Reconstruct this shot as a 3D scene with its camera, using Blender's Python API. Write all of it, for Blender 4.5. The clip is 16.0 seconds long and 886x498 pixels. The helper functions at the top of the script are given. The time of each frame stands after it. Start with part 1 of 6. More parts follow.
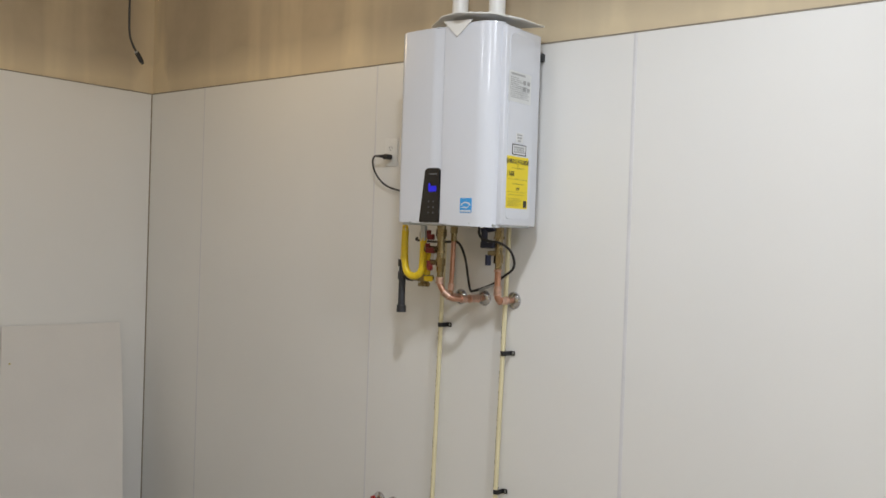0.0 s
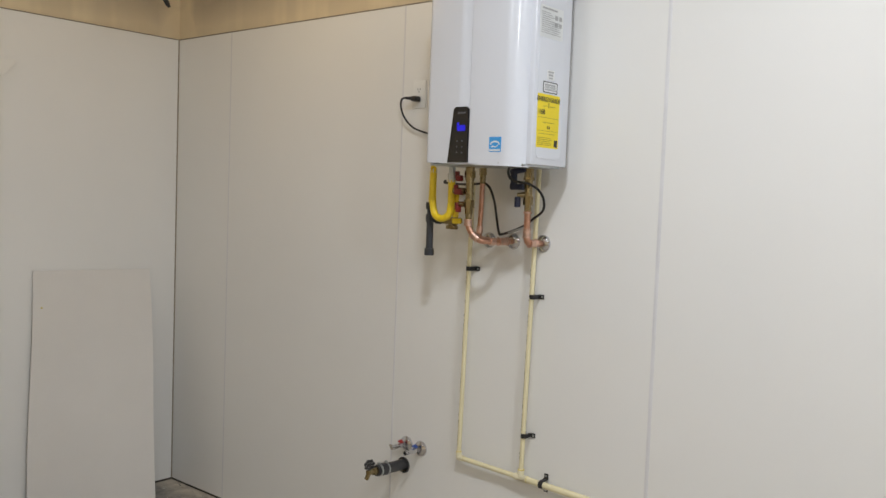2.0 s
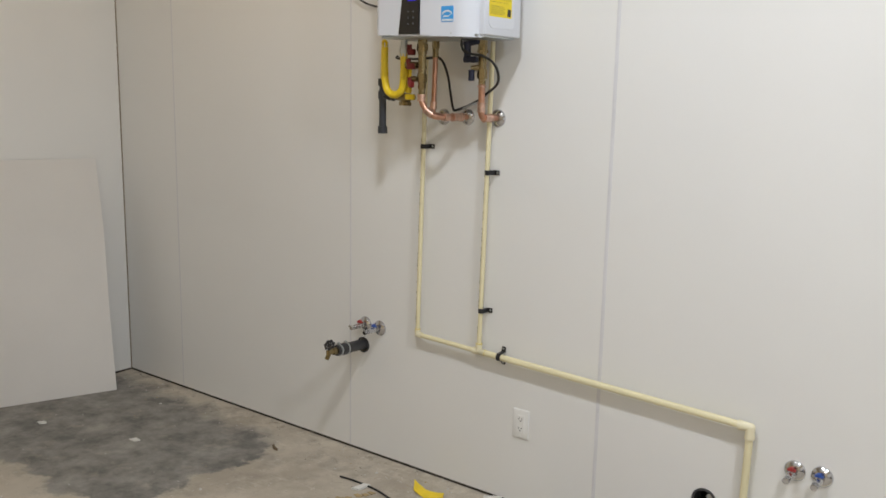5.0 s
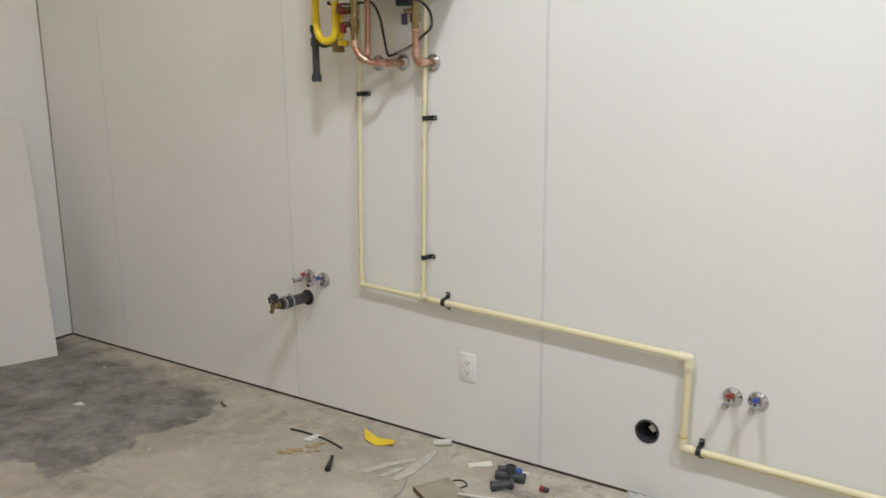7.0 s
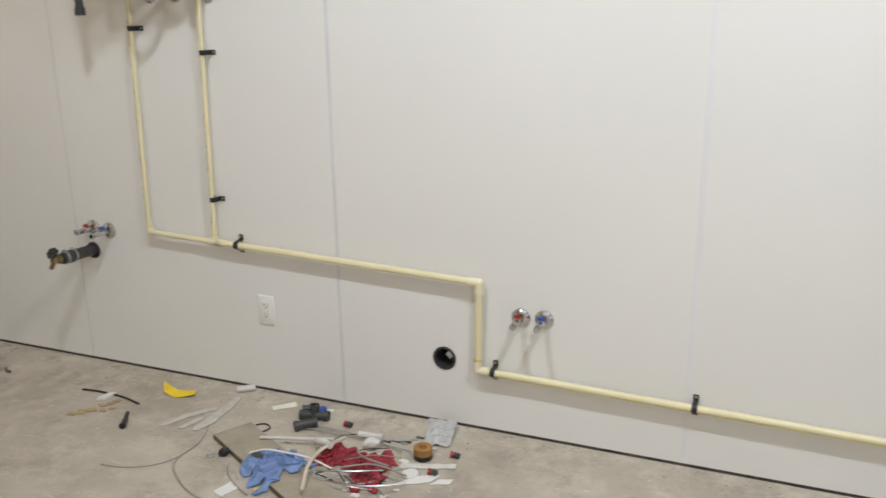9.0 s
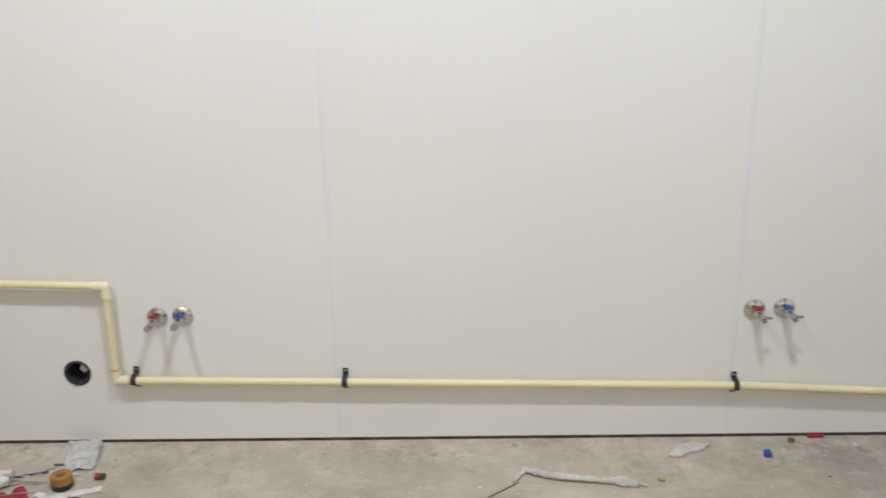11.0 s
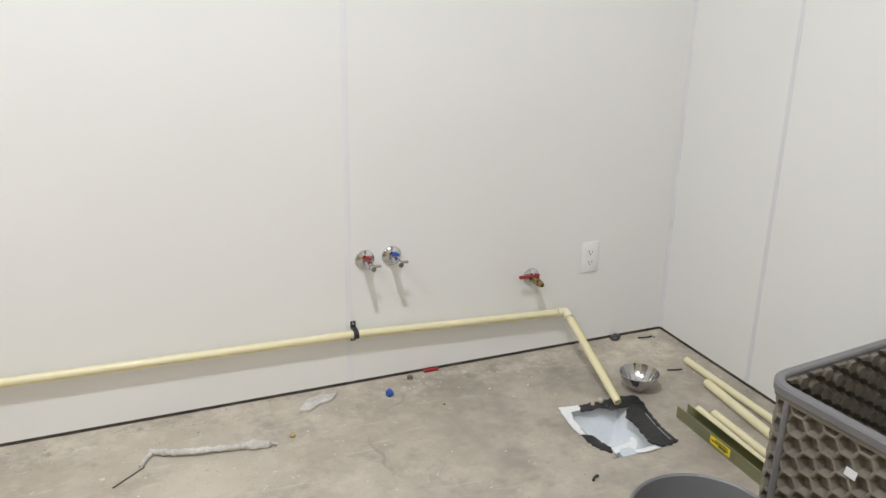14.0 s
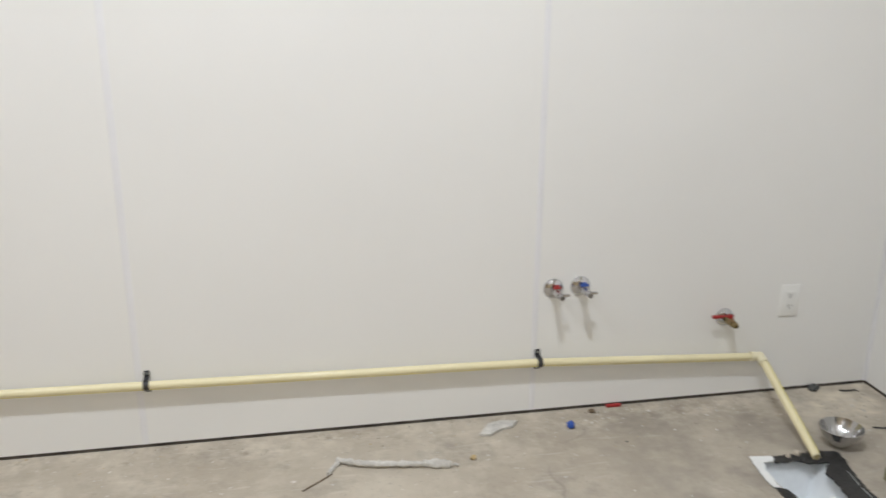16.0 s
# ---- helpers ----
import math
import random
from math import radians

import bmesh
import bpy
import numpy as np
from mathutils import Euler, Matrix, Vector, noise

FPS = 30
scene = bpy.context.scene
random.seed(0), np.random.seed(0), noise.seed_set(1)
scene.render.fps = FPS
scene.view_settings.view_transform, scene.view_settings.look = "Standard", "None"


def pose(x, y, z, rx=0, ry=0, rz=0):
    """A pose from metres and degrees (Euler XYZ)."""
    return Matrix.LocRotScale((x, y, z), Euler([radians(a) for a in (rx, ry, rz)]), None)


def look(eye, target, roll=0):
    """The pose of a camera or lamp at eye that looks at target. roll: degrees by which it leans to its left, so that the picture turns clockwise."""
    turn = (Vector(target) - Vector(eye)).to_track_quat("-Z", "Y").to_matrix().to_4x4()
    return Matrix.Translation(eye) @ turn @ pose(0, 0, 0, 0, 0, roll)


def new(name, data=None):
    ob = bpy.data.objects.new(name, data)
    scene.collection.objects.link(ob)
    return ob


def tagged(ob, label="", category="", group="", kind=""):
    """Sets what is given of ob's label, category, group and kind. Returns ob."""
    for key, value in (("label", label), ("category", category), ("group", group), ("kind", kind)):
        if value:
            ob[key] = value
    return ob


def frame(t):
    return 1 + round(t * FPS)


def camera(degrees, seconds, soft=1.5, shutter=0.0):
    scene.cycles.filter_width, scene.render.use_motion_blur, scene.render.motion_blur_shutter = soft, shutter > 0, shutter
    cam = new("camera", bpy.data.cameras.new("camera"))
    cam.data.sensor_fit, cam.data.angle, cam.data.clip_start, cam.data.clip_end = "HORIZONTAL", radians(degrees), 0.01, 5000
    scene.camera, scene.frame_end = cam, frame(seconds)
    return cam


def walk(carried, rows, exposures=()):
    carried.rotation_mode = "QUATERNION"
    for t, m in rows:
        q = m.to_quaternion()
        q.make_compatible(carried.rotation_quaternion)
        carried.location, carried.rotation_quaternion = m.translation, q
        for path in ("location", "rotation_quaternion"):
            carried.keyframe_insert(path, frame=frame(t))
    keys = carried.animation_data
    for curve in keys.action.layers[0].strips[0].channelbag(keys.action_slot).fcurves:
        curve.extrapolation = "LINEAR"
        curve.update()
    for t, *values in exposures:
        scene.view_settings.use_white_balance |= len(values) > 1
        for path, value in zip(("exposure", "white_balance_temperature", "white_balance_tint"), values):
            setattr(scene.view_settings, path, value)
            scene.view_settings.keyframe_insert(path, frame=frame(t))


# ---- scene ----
cam = camera(54.1, 16.0, shutter=0.45)
PATH = [
    (0, (4.247, -2.745, 1.715), (3.006, -1.176, 1.682), 1.9),
    (0.5, (4.242, -2.72, 1.697), (2.991, -1.162, 1.611), 1.6),
    (1, (4.236, -2.71, 1.68), (2.96, -1.175, 1.559), 2.0),
    (1.5, (4.228, -2.707, 1.661), (2.939, -1.182, 1.545), 2.1),
    (2, (4.224, -2.707, 1.638), (2.936, -1.182, 1.516), 2.1),
    (2.5, (4.222, -2.711, 1.62), (2.943, -1.179, 1.491), 2.1),
    (3, (4.212, -2.707, 1.605), (2.945, -1.168, 1.443), 2.6),
    (3.5, (4.214, -2.704, 1.589), (2.958, -1.16, 1.389), 2.2),
    (4, (4.216, -2.691, 1.584), (2.969, -1.146, 1.349), 1.7),
    (4.2, (4.217, -2.69, 1.574), (2.981, -1.14, 1.313), 1.5),
    (6.3, (4.227, -2.677, 1.556), (3.096, -1.081, 1.138), 0.4),
    (6.5, (4.235, -2.675, 1.55), (3.109, -1.076, 1.133), -0.0),
    (7, (4.238, -2.676, 1.53), (3.161, -1.053, 1.076), -0.4),
    (7.5, (4.254, -2.669, 1.519), (3.239, -1.011, 1.051), -0.8),
    (8, (4.318, -2.6, 1.479), (3.337, -0.946, 0.929), -1.6),
    (8.2, (4.302, -2.605, 1.477), (3.374, -0.924, 0.917), -1.2),
    (10.3, (4.493, -2.49, 1.45), (4.164, -0.607, 0.861), -1.8),
    (10.5, (4.492, -2.479, 1.453), (4.266, -0.586, 0.848), -1.5),
    (11, (4.507, -2.483, 1.439), (4.472, -0.579, 0.826), -1.1),
    (11.5, (4.542, -2.498, 1.404), (4.659, -0.599, 0.785), -0.2),
    (12, (4.562, -2.491, 1.403), (4.793, -0.601, 0.79), 0.3),
    (12.5, (4.57, -2.474, 1.413), (4.968, -0.621, 0.774), 0.7),
    (13, (4.6, -2.489, 1.405), (5.126, -0.667, 0.769), 0.8),
    (13.5, (4.619, -2.5, 1.399), (5.286, -0.734, 0.74), 0.7),
    (14, (4.615, -2.498, 1.411), (5.355, -0.767, 0.735), 1.1),
    (14.5, (4.591, -2.484, 1.407), (5.335, -0.749, 0.746), 1.1),
    (15, (4.587, -2.488, 1.406), (5.264, -0.719, 0.764), 1.3),
    (15.5, (4.567, -2.494, 1.393), (5.135, -0.681, 0.768), 0.7),
    (16, (4.548, -2.489, 1.394), (4.924, -0.621, 0.786), 0.5),
]
EXPOSURES = [(0.0, -0.20), (2.0, -0.12), (4.0, -0.05), (7.0, 0.04), (8.0, 0.08), (11.0, 0.06), (12.5, 0.10), (14.0, 0.27), (16.0, 0.13)]
walk(cam, [(t, look(eye, target, roll)) for t, eye, target, roll in PATH], EXPOSURES)

# ---- world and lamps ----
XR = 6.606            # right-hand wall
YB = -5.2             # wall behind the camera
ZC = 3.60             # ceiling
world = bpy.data.worlds.new("world")
world.use_nodes = True
scene.world = world
world.node_tree.nodes["Background"].inputs[0].default_value = (0.6, 0.65, 0.7, 1)
world.node_tree.nodes["Background"].inputs[1].default_value = 0.02

COOL = (0.882, 0.93, 1.0)
WARM = (1.0, 0.74, 0.42)


def point_light(x, y, z, watts, colour, radius):
    ld = bpy.data.lights.new("point_light", "POINT")
    ld.energy, ld.color, ld.shadow_soft_size = watts, colour, radius
    ob = new("point_light", ld)
    ob.location = (x, y, z)
    return ob


def disc_light(x, y, z, watts, colour, width):
    """A flat round lamp that shines downwards."""
    ld = bpy.data.lights.new("disc_light", "AREA")
    ld.shape, ld.size, ld.energy, ld.color = "DISK", width, watts, colour
    ob = new("disc_light", ld)
    ob.location = (x, y, z)
    return ob


LAMPS = [(3.22, -1.46, 3.12), (4.82, -1.46, 3.12), (2.2, -3.9, 3.12), (5.0, -3.9, 3.12)]
WATTS = (31, 40, 18, 47)
for (lx, ly, lz), watt in zip(LAMPS[:2], WATTS):
    disc_light(lx, ly, lz, watt, COOL, 0.20)
# the last two are unseen fill lights, added to brighten walls and floor
for (lx, ly, lz), watt in zip(LAMPS[2:], WATTS[2:]):
    point_light(lx, ly, lz, watt, COOL, 0.06)
WORK = (1.275, -0.81, 2.617)
point_light(*WORK, 7.0, WARM, 0.03)


# ---- materials ----
def mat(name, colour, rough=0.5, metal=0.0, var=0.08, scale=8.0, bump=0.0, bscale=60.0, tint=None, coat=0.0, rvar=0.0, per=0.0):
    """A surface with variation at two scales, in metres."""
    m = bpy.data.materials.new(name)
    m.use_nodes = True
    nt = m.node_tree
    b = nt.nodes["Principled BSDF"]
    N, Lk = nt.nodes.new, nt.links.new
    geo = N("ShaderNodeTexCoord")
    big, fine = N("ShaderNodeTexNoise"), N("ShaderNodeTexNoise")
    big.inputs["Scale"].default_value, fine.inputs["Scale"].default_value = scale, bscale
    big.inputs["Detail"].default_value, fine.inputs["Detail"].default_value = 5, 4
    Lk(geo.outputs["Object"], big.inputs["Vector"]), Lk(geo.outputs["Object"], fine.inputs["Vector"])
    mixn = N("ShaderNodeMath")
    mixn.operation = "MULTIPLY_ADD"
    mixn.inputs[1].default_value = 0.35
    Lk(fine.outputs["Fac"], mixn.inputs[0]), Lk(big.outputs["Fac"], mixn.inputs[2])
    ramp = N("ShaderNodeMapRange")
    ramp.inputs["From Min"].default_value, ramp.inputs["From Max"].default_value = 0.4, 0.95
    Lk(mixn.outputs[0], ramp.inputs["Value"])
    mx = N("ShaderNodeMix")
    mx.data_type = "RGBA"
    lo = tint if tint else tuple(c * (1 - 2 * var) for c in colour)
    hi = colour if tint else tuple(min(1, c * (1 + var)) for c in colour)
    mx.inputs["A"].default_value, mx.inputs["B"].default_value = (*lo, 1), (*hi, 1)
    Lk(ramp.outputs[0], mx.inputs["Factor"])
    out = mx.outputs["Result"]
    if per:
        info, hsv, mr = N("ShaderNodeObjectInfo"), N("ShaderNodeHueSaturation"), N("ShaderNodeMapRange")
        mr.inputs["To Min"].default_value, mr.inputs["To Max"].default_value = 1 - per, 1 + per
        Lk(info.outputs["Random"], mr.inputs["Value"]), Lk(mr.outputs[0], hsv.inputs["Value"]), Lk(out, hsv.inputs["Color"])
        out = hsv.outputs["Color"]
    Lk(out, b.inputs["Base Color"])
    b.inputs["Roughness"].default_value, b.inputs["Metallic"].default_value = rough, metal
    b.inputs["Coat Weight"].default_value = coat
    b.inputs["Coat Roughness"].default_value = 0.08
    if rvar:
        rr = N("ShaderNodeMapRange")
        rr.inputs["To Min"].default_value, rr.inputs["To Max"].default_value = max(0, rough - rvar), min(1, rough + rvar)
        Lk(big.outputs["Fac"], rr.inputs["Value"]), Lk(rr.outputs[0], b.inputs["Roughness"])
    if bump:
        bp = N("ShaderNodeBump")
        bp.inputs["Strength"].default_value, bp.inputs["Distance"].default_value = min(1, bump), 0.002
        Lk(fine.outputs["Fac"], bp.inputs["Height"]), Lk(bp.outputs[0], b.inputs["Normal"])
    return m


def glow(name, colour, strength, base=(0.8, 0.8, 0.8)):
    m = bpy.data.materials.new(name)
    m.use_nodes = True
    b = m.node_tree.nodes["Principled BSDF"]
    b.inputs["Base Color"].default_value = (*base, 1)
    b.inputs["Emission Color"].default_value, b.inputs["Emission Strength"].default_value = (*colour, 1), strength
    return m


FRP = mat("frp_panel", (0.80, 0.795, 0.775), 0.38, var=0.012, scale=1.6, bump=0.10, bscale=260, rvar=0.05)
FRP_TRIM = mat("moulding_vinyl", (0.778, 0.776, 0.792), 0.35, var=0.02, scale=5)
FRP_TRIM_DULL = mat("dulled_moulding", (0.715, 0.712, 0.725), 0.5, var=0.04, scale=6)
SEALANT = mat("aged_sealant", (0.30, 0.255, 0.20), 0.7, var=0.15, scale=30)
PAINT_W = mat("white_trim_paint", (0.80, 0.79, 0.76), 0.45, var=0.02, scale=5, bump=0.1, bscale=90)
HARDBOARD = mat("sheet_board", (0.745, 0.72, 0.685), 0.55, var=0.02, scale=3, bump=0.12, bscale=150)
GAP = mat("gap_dark", (0.066, 0.055, 0.045), 0.9, var=0.6, scale=14)
HEATER_W = mat("heater_enamel", (0.70, 0.725, 0.785), 0.22, var=0.008, scale=3, coat=0.4)
PVC_W = mat("white_pvc", (0.82, 0.82, 0.80), 0.35, var=0.02)
CPVC = mat("cream_cpvc", (0.78, 0.71, 0.46), 0.38, var=0.03, scale=12, coat=0.1)
CPVC_FIT = mat("cream_cpvc_fitting", (0.80, 0.74, 0.53), 0.38, var=0.03, scale=12)
GLUE = mat("yellow_solvent_cement", (0.72, 0.60, 0.20), 0.4, var=0.15, scale=60)
STRIPE = mat("yellow_stripe", (0.76, 0.66, 0.14), 0.45, var=0.1, scale=15)
PRINT = mat("pipe_print", (0.16, 0.13, 0.08), 0.6)
BLACK_PL = mat("black_plastic", (0.018, 0.018, 0.020), 0.42, var=0.1)
ABS = mat("black_abs", (0.045, 0.045, 0.048), 0.40, var=0.12, scale=20)
IRON = mat("dark_gas_pipe", (0.04, 0.042, 0.048), 0.5, var=0.15, scale=20)
COPPER = mat("copper", (0.70, 0.39, 0.275), 0.34, 1.0, var=0.2, scale=30, rvar=0.14, tint=(0.46, 0.25, 0.17))
SOLDER = mat("solder_stained_copper", (0.74, 0.50, 0.40), 0.38, 1.0, var=0.2, scale=40)
BRASS = mat("brass", (0.33, 0.26, 0.14), 0.27, 1.0, var=0.10, scale=18, rvar=0.08)
CHROME = mat("chrome", (0.60, 0.60, 0.62), 0.07, 1.0, var=0.03)
STEEL = mat("zinc_steel", (0.52, 0.55, 0.56), 0.35, 1.0, var=0.08)
GASY = mat("yellow_gas_hose", (0.80, 0.58, 0.02), 0.36, var=0.06, scale=30)
DKRED = mat("dull_red_plastic", (0.20, 0.016, 0.014), 0.4, var=0.2, scale=40)
RED = mat("red_plastic", (0.34, 0.02, 0.02), 0.45, var=0.1)
BLUE = mat("blue_plastic", (0.03, 0.09, 0.38), 0.45, var=0.1)
DKBLUE = mat("dark_blue_plastic", (0.02, 0.025, 0.06), 0.45, var=0.1)
LABEL_Y = mat("yellow_label", (0.86, 0.68, 0.02), 0.5, var=0.02)
LABEL_W = mat("paper_label", (0.72, 0.73, 0.74), 0.55, var=0.02)
LABEL_C = mat("clear_label", (0.70, 0.72, 0.73), 0.3, var=0.02)
INK = mat("label_ink", (0.03, 0.03, 0.03), 0.6)
INK_G = mat("label_ink_grey", (0.42, 0.43, 0.44), 0.6)
INK_Y = mat("faint_print", (0.30, 0.24, 0.03), 0.6)
BUTTON = mat("dim_button_print", (0.10, 0.10, 0.105), 0.4)
SKYBLUE = mat("blue_sticker", (0.05, 0.33, 0.72), 0.4, var=0.02)
GLASSBLACK = mat("black_gloss_panel", (0.012, 0.012, 0.014), 0.12, coat=0.5)
DISPLAY = glow("blue_display", (0.015, 0.01, 1.0), 0.6, (0.01, 0.01, 0.05))
BULB = glow("lit_bulb_glass", (1.0, 0.60, 0.20), 2.6)
FILL_BULB = glow("fill_bulb_white", (1.0, 0.96, 0.9), 9.0)


# ---- mesh helpers ----
def box(bm, x0, x1, y0, y1, z0, z1):
    c = Vector(((x0 + x1) / 2, (y0 + y1) / 2, (z0 + z1) / 2))
    m = Matrix.Translation(c) @ Matrix.Diagonal((abs(x1 - x0), abs(y1 - y0), abs(z1 - z0), 1))
    return bmesh.ops.create_cube(bm, size=1, matrix=m)["verts"]


def rbox(bm, x0, x1, y0, y1, z0, z1, r=0.003, seg=2):
    t = bmesh.new()
    box(t, x0, x1, y0, y1, z0, z1)
    bmesh.ops.bevel(t, geom=t.edges[:], offset=r, segments=seg, affect="EDGES", profile=0.5)
    add(bm, t)


def add(bm, t, m=None):
    me = bpy.data.meshes.new("t")
    if m is not None:
        t.transform(m)
    t.to_mesh(me)
    bm.from_mesh(me)
    bpy.data.meshes.remove(me)
    t.free()


def cyl(bm, p, q, r, r2=None, seg=20, caps=True):
    """A rod from p to q."""
    p, q = Vector(p), Vector(q)
    d = q - p
    m = Matrix.Translation((p + q) / 2) @ d.to_track_quat("Z", "Y").to_matrix().to_4x4()
    bmesh.ops.create_cone(bm, cap_ends=caps, segments=seg, radius1=r, radius2=r if r2 is None else r2, depth=d.length, matrix=m)


def smooth_path(pts, n=8):
    pts = [Vector(p) for p in pts]
    out = []
    for i in range(len(pts) - 1):
        a, b, c, d = pts[max(i - 1, 0)], pts[i], pts[i + 1], pts[min(i + 2, len(pts) - 1)]
        for k in range(n):
            u = k / n
            out.append(0.5 * (2 * b + (c - a) * u + (2 * a - 5 * b + 4 * c - d) * u * u + (3 * b - a - 3 * c + d) * u ** 3))
    return out + [pts[-1]]


def tube(bm, pts, r, seg=12, ripple=0.0, caps=True):
    """A round tube along points."""
    pts = [Vector(p) for p in pts]
    rings, up = [], None
    for i, p in enumerate(pts):
        d = (pts[min(i + 1, len(pts) - 1)] - pts[max(i - 1, 0)]).normalized()
        if up is None:
            up = d.orthogonal().normalized()
        up = (up - d * up.dot(d)).normalized()
        side = d.cross(up)
        rr = (r[i] if isinstance(r, list) else r) * (1 + ripple * (1 if i % 2 else -1))
        rings.append([bm.verts.new(p + (up * math.cos(a) + side * math.sin(a)) * rr) for a in [2 * math.pi * k / seg for k in range(seg)]])
    for a, b in zip(rings, rings[1:]):
        for k in range(seg):
            bm.faces.new((a[k], a[(k + 1) % seg], b[(k + 1) % seg], b[k]))
    if caps:
        bm.faces.new(rings[0][::-1]), bm.faces.new(rings[-1])


def lathe(bm, prof, m, seg=32):
    """Turn a profile of (radius, height) about the z axis, placed by m."""
    rings = [[bm.verts.new(m @ Vector((r * math.cos(a), r * math.sin(a), h))) for a in [2 * math.pi * k / seg for k in range(seg)]] for r, h in prof]
    for a, b in zip(rings, rings[1:]):
        for k in range(seg):
            bm.faces.new((a[k], a[(k + 1) % seg], b[(k + 1) % seg], b[k]))


def prism(bm, poly, z0, z1, m=None):
    """An outline in x, y raised from z0 to z1, then placed by m."""
    m = m or Matrix()
    lo = [bm.verts.new(m @ Vector((x, y, z0))) for x, y in poly]
    hi = [bm.verts.new(m @ Vector((x, y, z1))) for x, y in poly]
    n = len(poly)
    bm.faces.new(lo[::-1]), bm.faces.new(hi)
    for i in range(n):
        bm.faces.new((lo[i], lo[(i + 1) % n], hi[(i + 1) % n], hi[i]))


def mesh_of(bm, name, material, flat=False):
    bmesh.ops.recalc_face_normals(bm, faces=bm.faces[:])
    me = bpy.data.meshes.new(name)
    bm.to_mesh(me)
    bm.free()
    me.materials.append(material)
    if not flat:
        me.shade_smooth()
        me.set_sharp_from_angle(angle=radians(35))
    return me


def part(name, bm, material, parent=None, label="", flat=False):
    ob = new(name, mesh_of(bm, name, material, flat))
    if parent is not None:
        ob.parent = parent
        ob.matrix_parent_inverse = parent.matrix_basis.inverted()
    if label:
        tagged(ob, label)
    return ob


def thing(name, at, label, category, group="", kind=""):
    ob = new(name)
    ob.empty_display_size = 0.05
    ob.matrix_basis = at if isinstance(at, Matrix) else Matrix.Translation(at)
    return tagged(ob, label, category, group, kind)


def lump(name, bm, material, label, category, group="", kind="", flat=False):
    """A thing of one mesh."""
    return tagged(part(name, bm, material, None, "", flat), label, category, group, kind)


def wall_sheet(bm, x0, x1, z0, z1, ya, yb, holes=()):
    """A sheet in x and z with round holes (x, z, r) that go through it from ya to yb."""
    t = bmesh.new()
    xs = [x0]
    for hx, hz, r in sorted(holes):
        xs += [hx - 1.6 * r, hx + 1.6 * r]
    xs.append(x1)
    v = lambda x, z: t.verts.new((x, ya, z))
    for i in range(0, len(xs) - 1):
        a, b = xs[i], xs[i + 1]
        if i % 2 == 0:
            t.faces.new((v(a, z0), v(b, z0), v(b, z1), v(a, z1)))
            continue
        hx, hz, r = sorted(holes)[i // 2]
        s = 1.6 * r
        t.faces.new((v(a, z0), v(b, z0), v(b, hz - s), v(a, hz - s)))
        t.faces.new((v(a, hz + s), v(b, hz + s), v(b, z1), v(a, z1)))
        n = 32
        for k in range(n):
            pq = []
            for kk in (k, k + 1):
                an = 2 * math.pi * kk / n
                c, d = math.cos(an), math.sin(an)
                f = s / max(abs(c), abs(d))
                pq.append(((hx + r * c, hz + r * d), (hx + f * c, hz + f * d)))
            t.faces.new((v(*pq[0][0]), v(*pq[0][1]), v(*pq[1][1]), v(*pq[1][0])))
    bmesh.ops.remove_doubles(t, verts=t.verts[:], dist=1e-5)
    ext = bmesh.ops.extrude_face_region(t, geom=t.faces[:])
    bmesh.ops.translate(t, verts=[g for g in ext["geom"] if isinstance(g, bmesh.types.BMVert)], vec=(0, yb - ya, 0))
    add(bm, t)


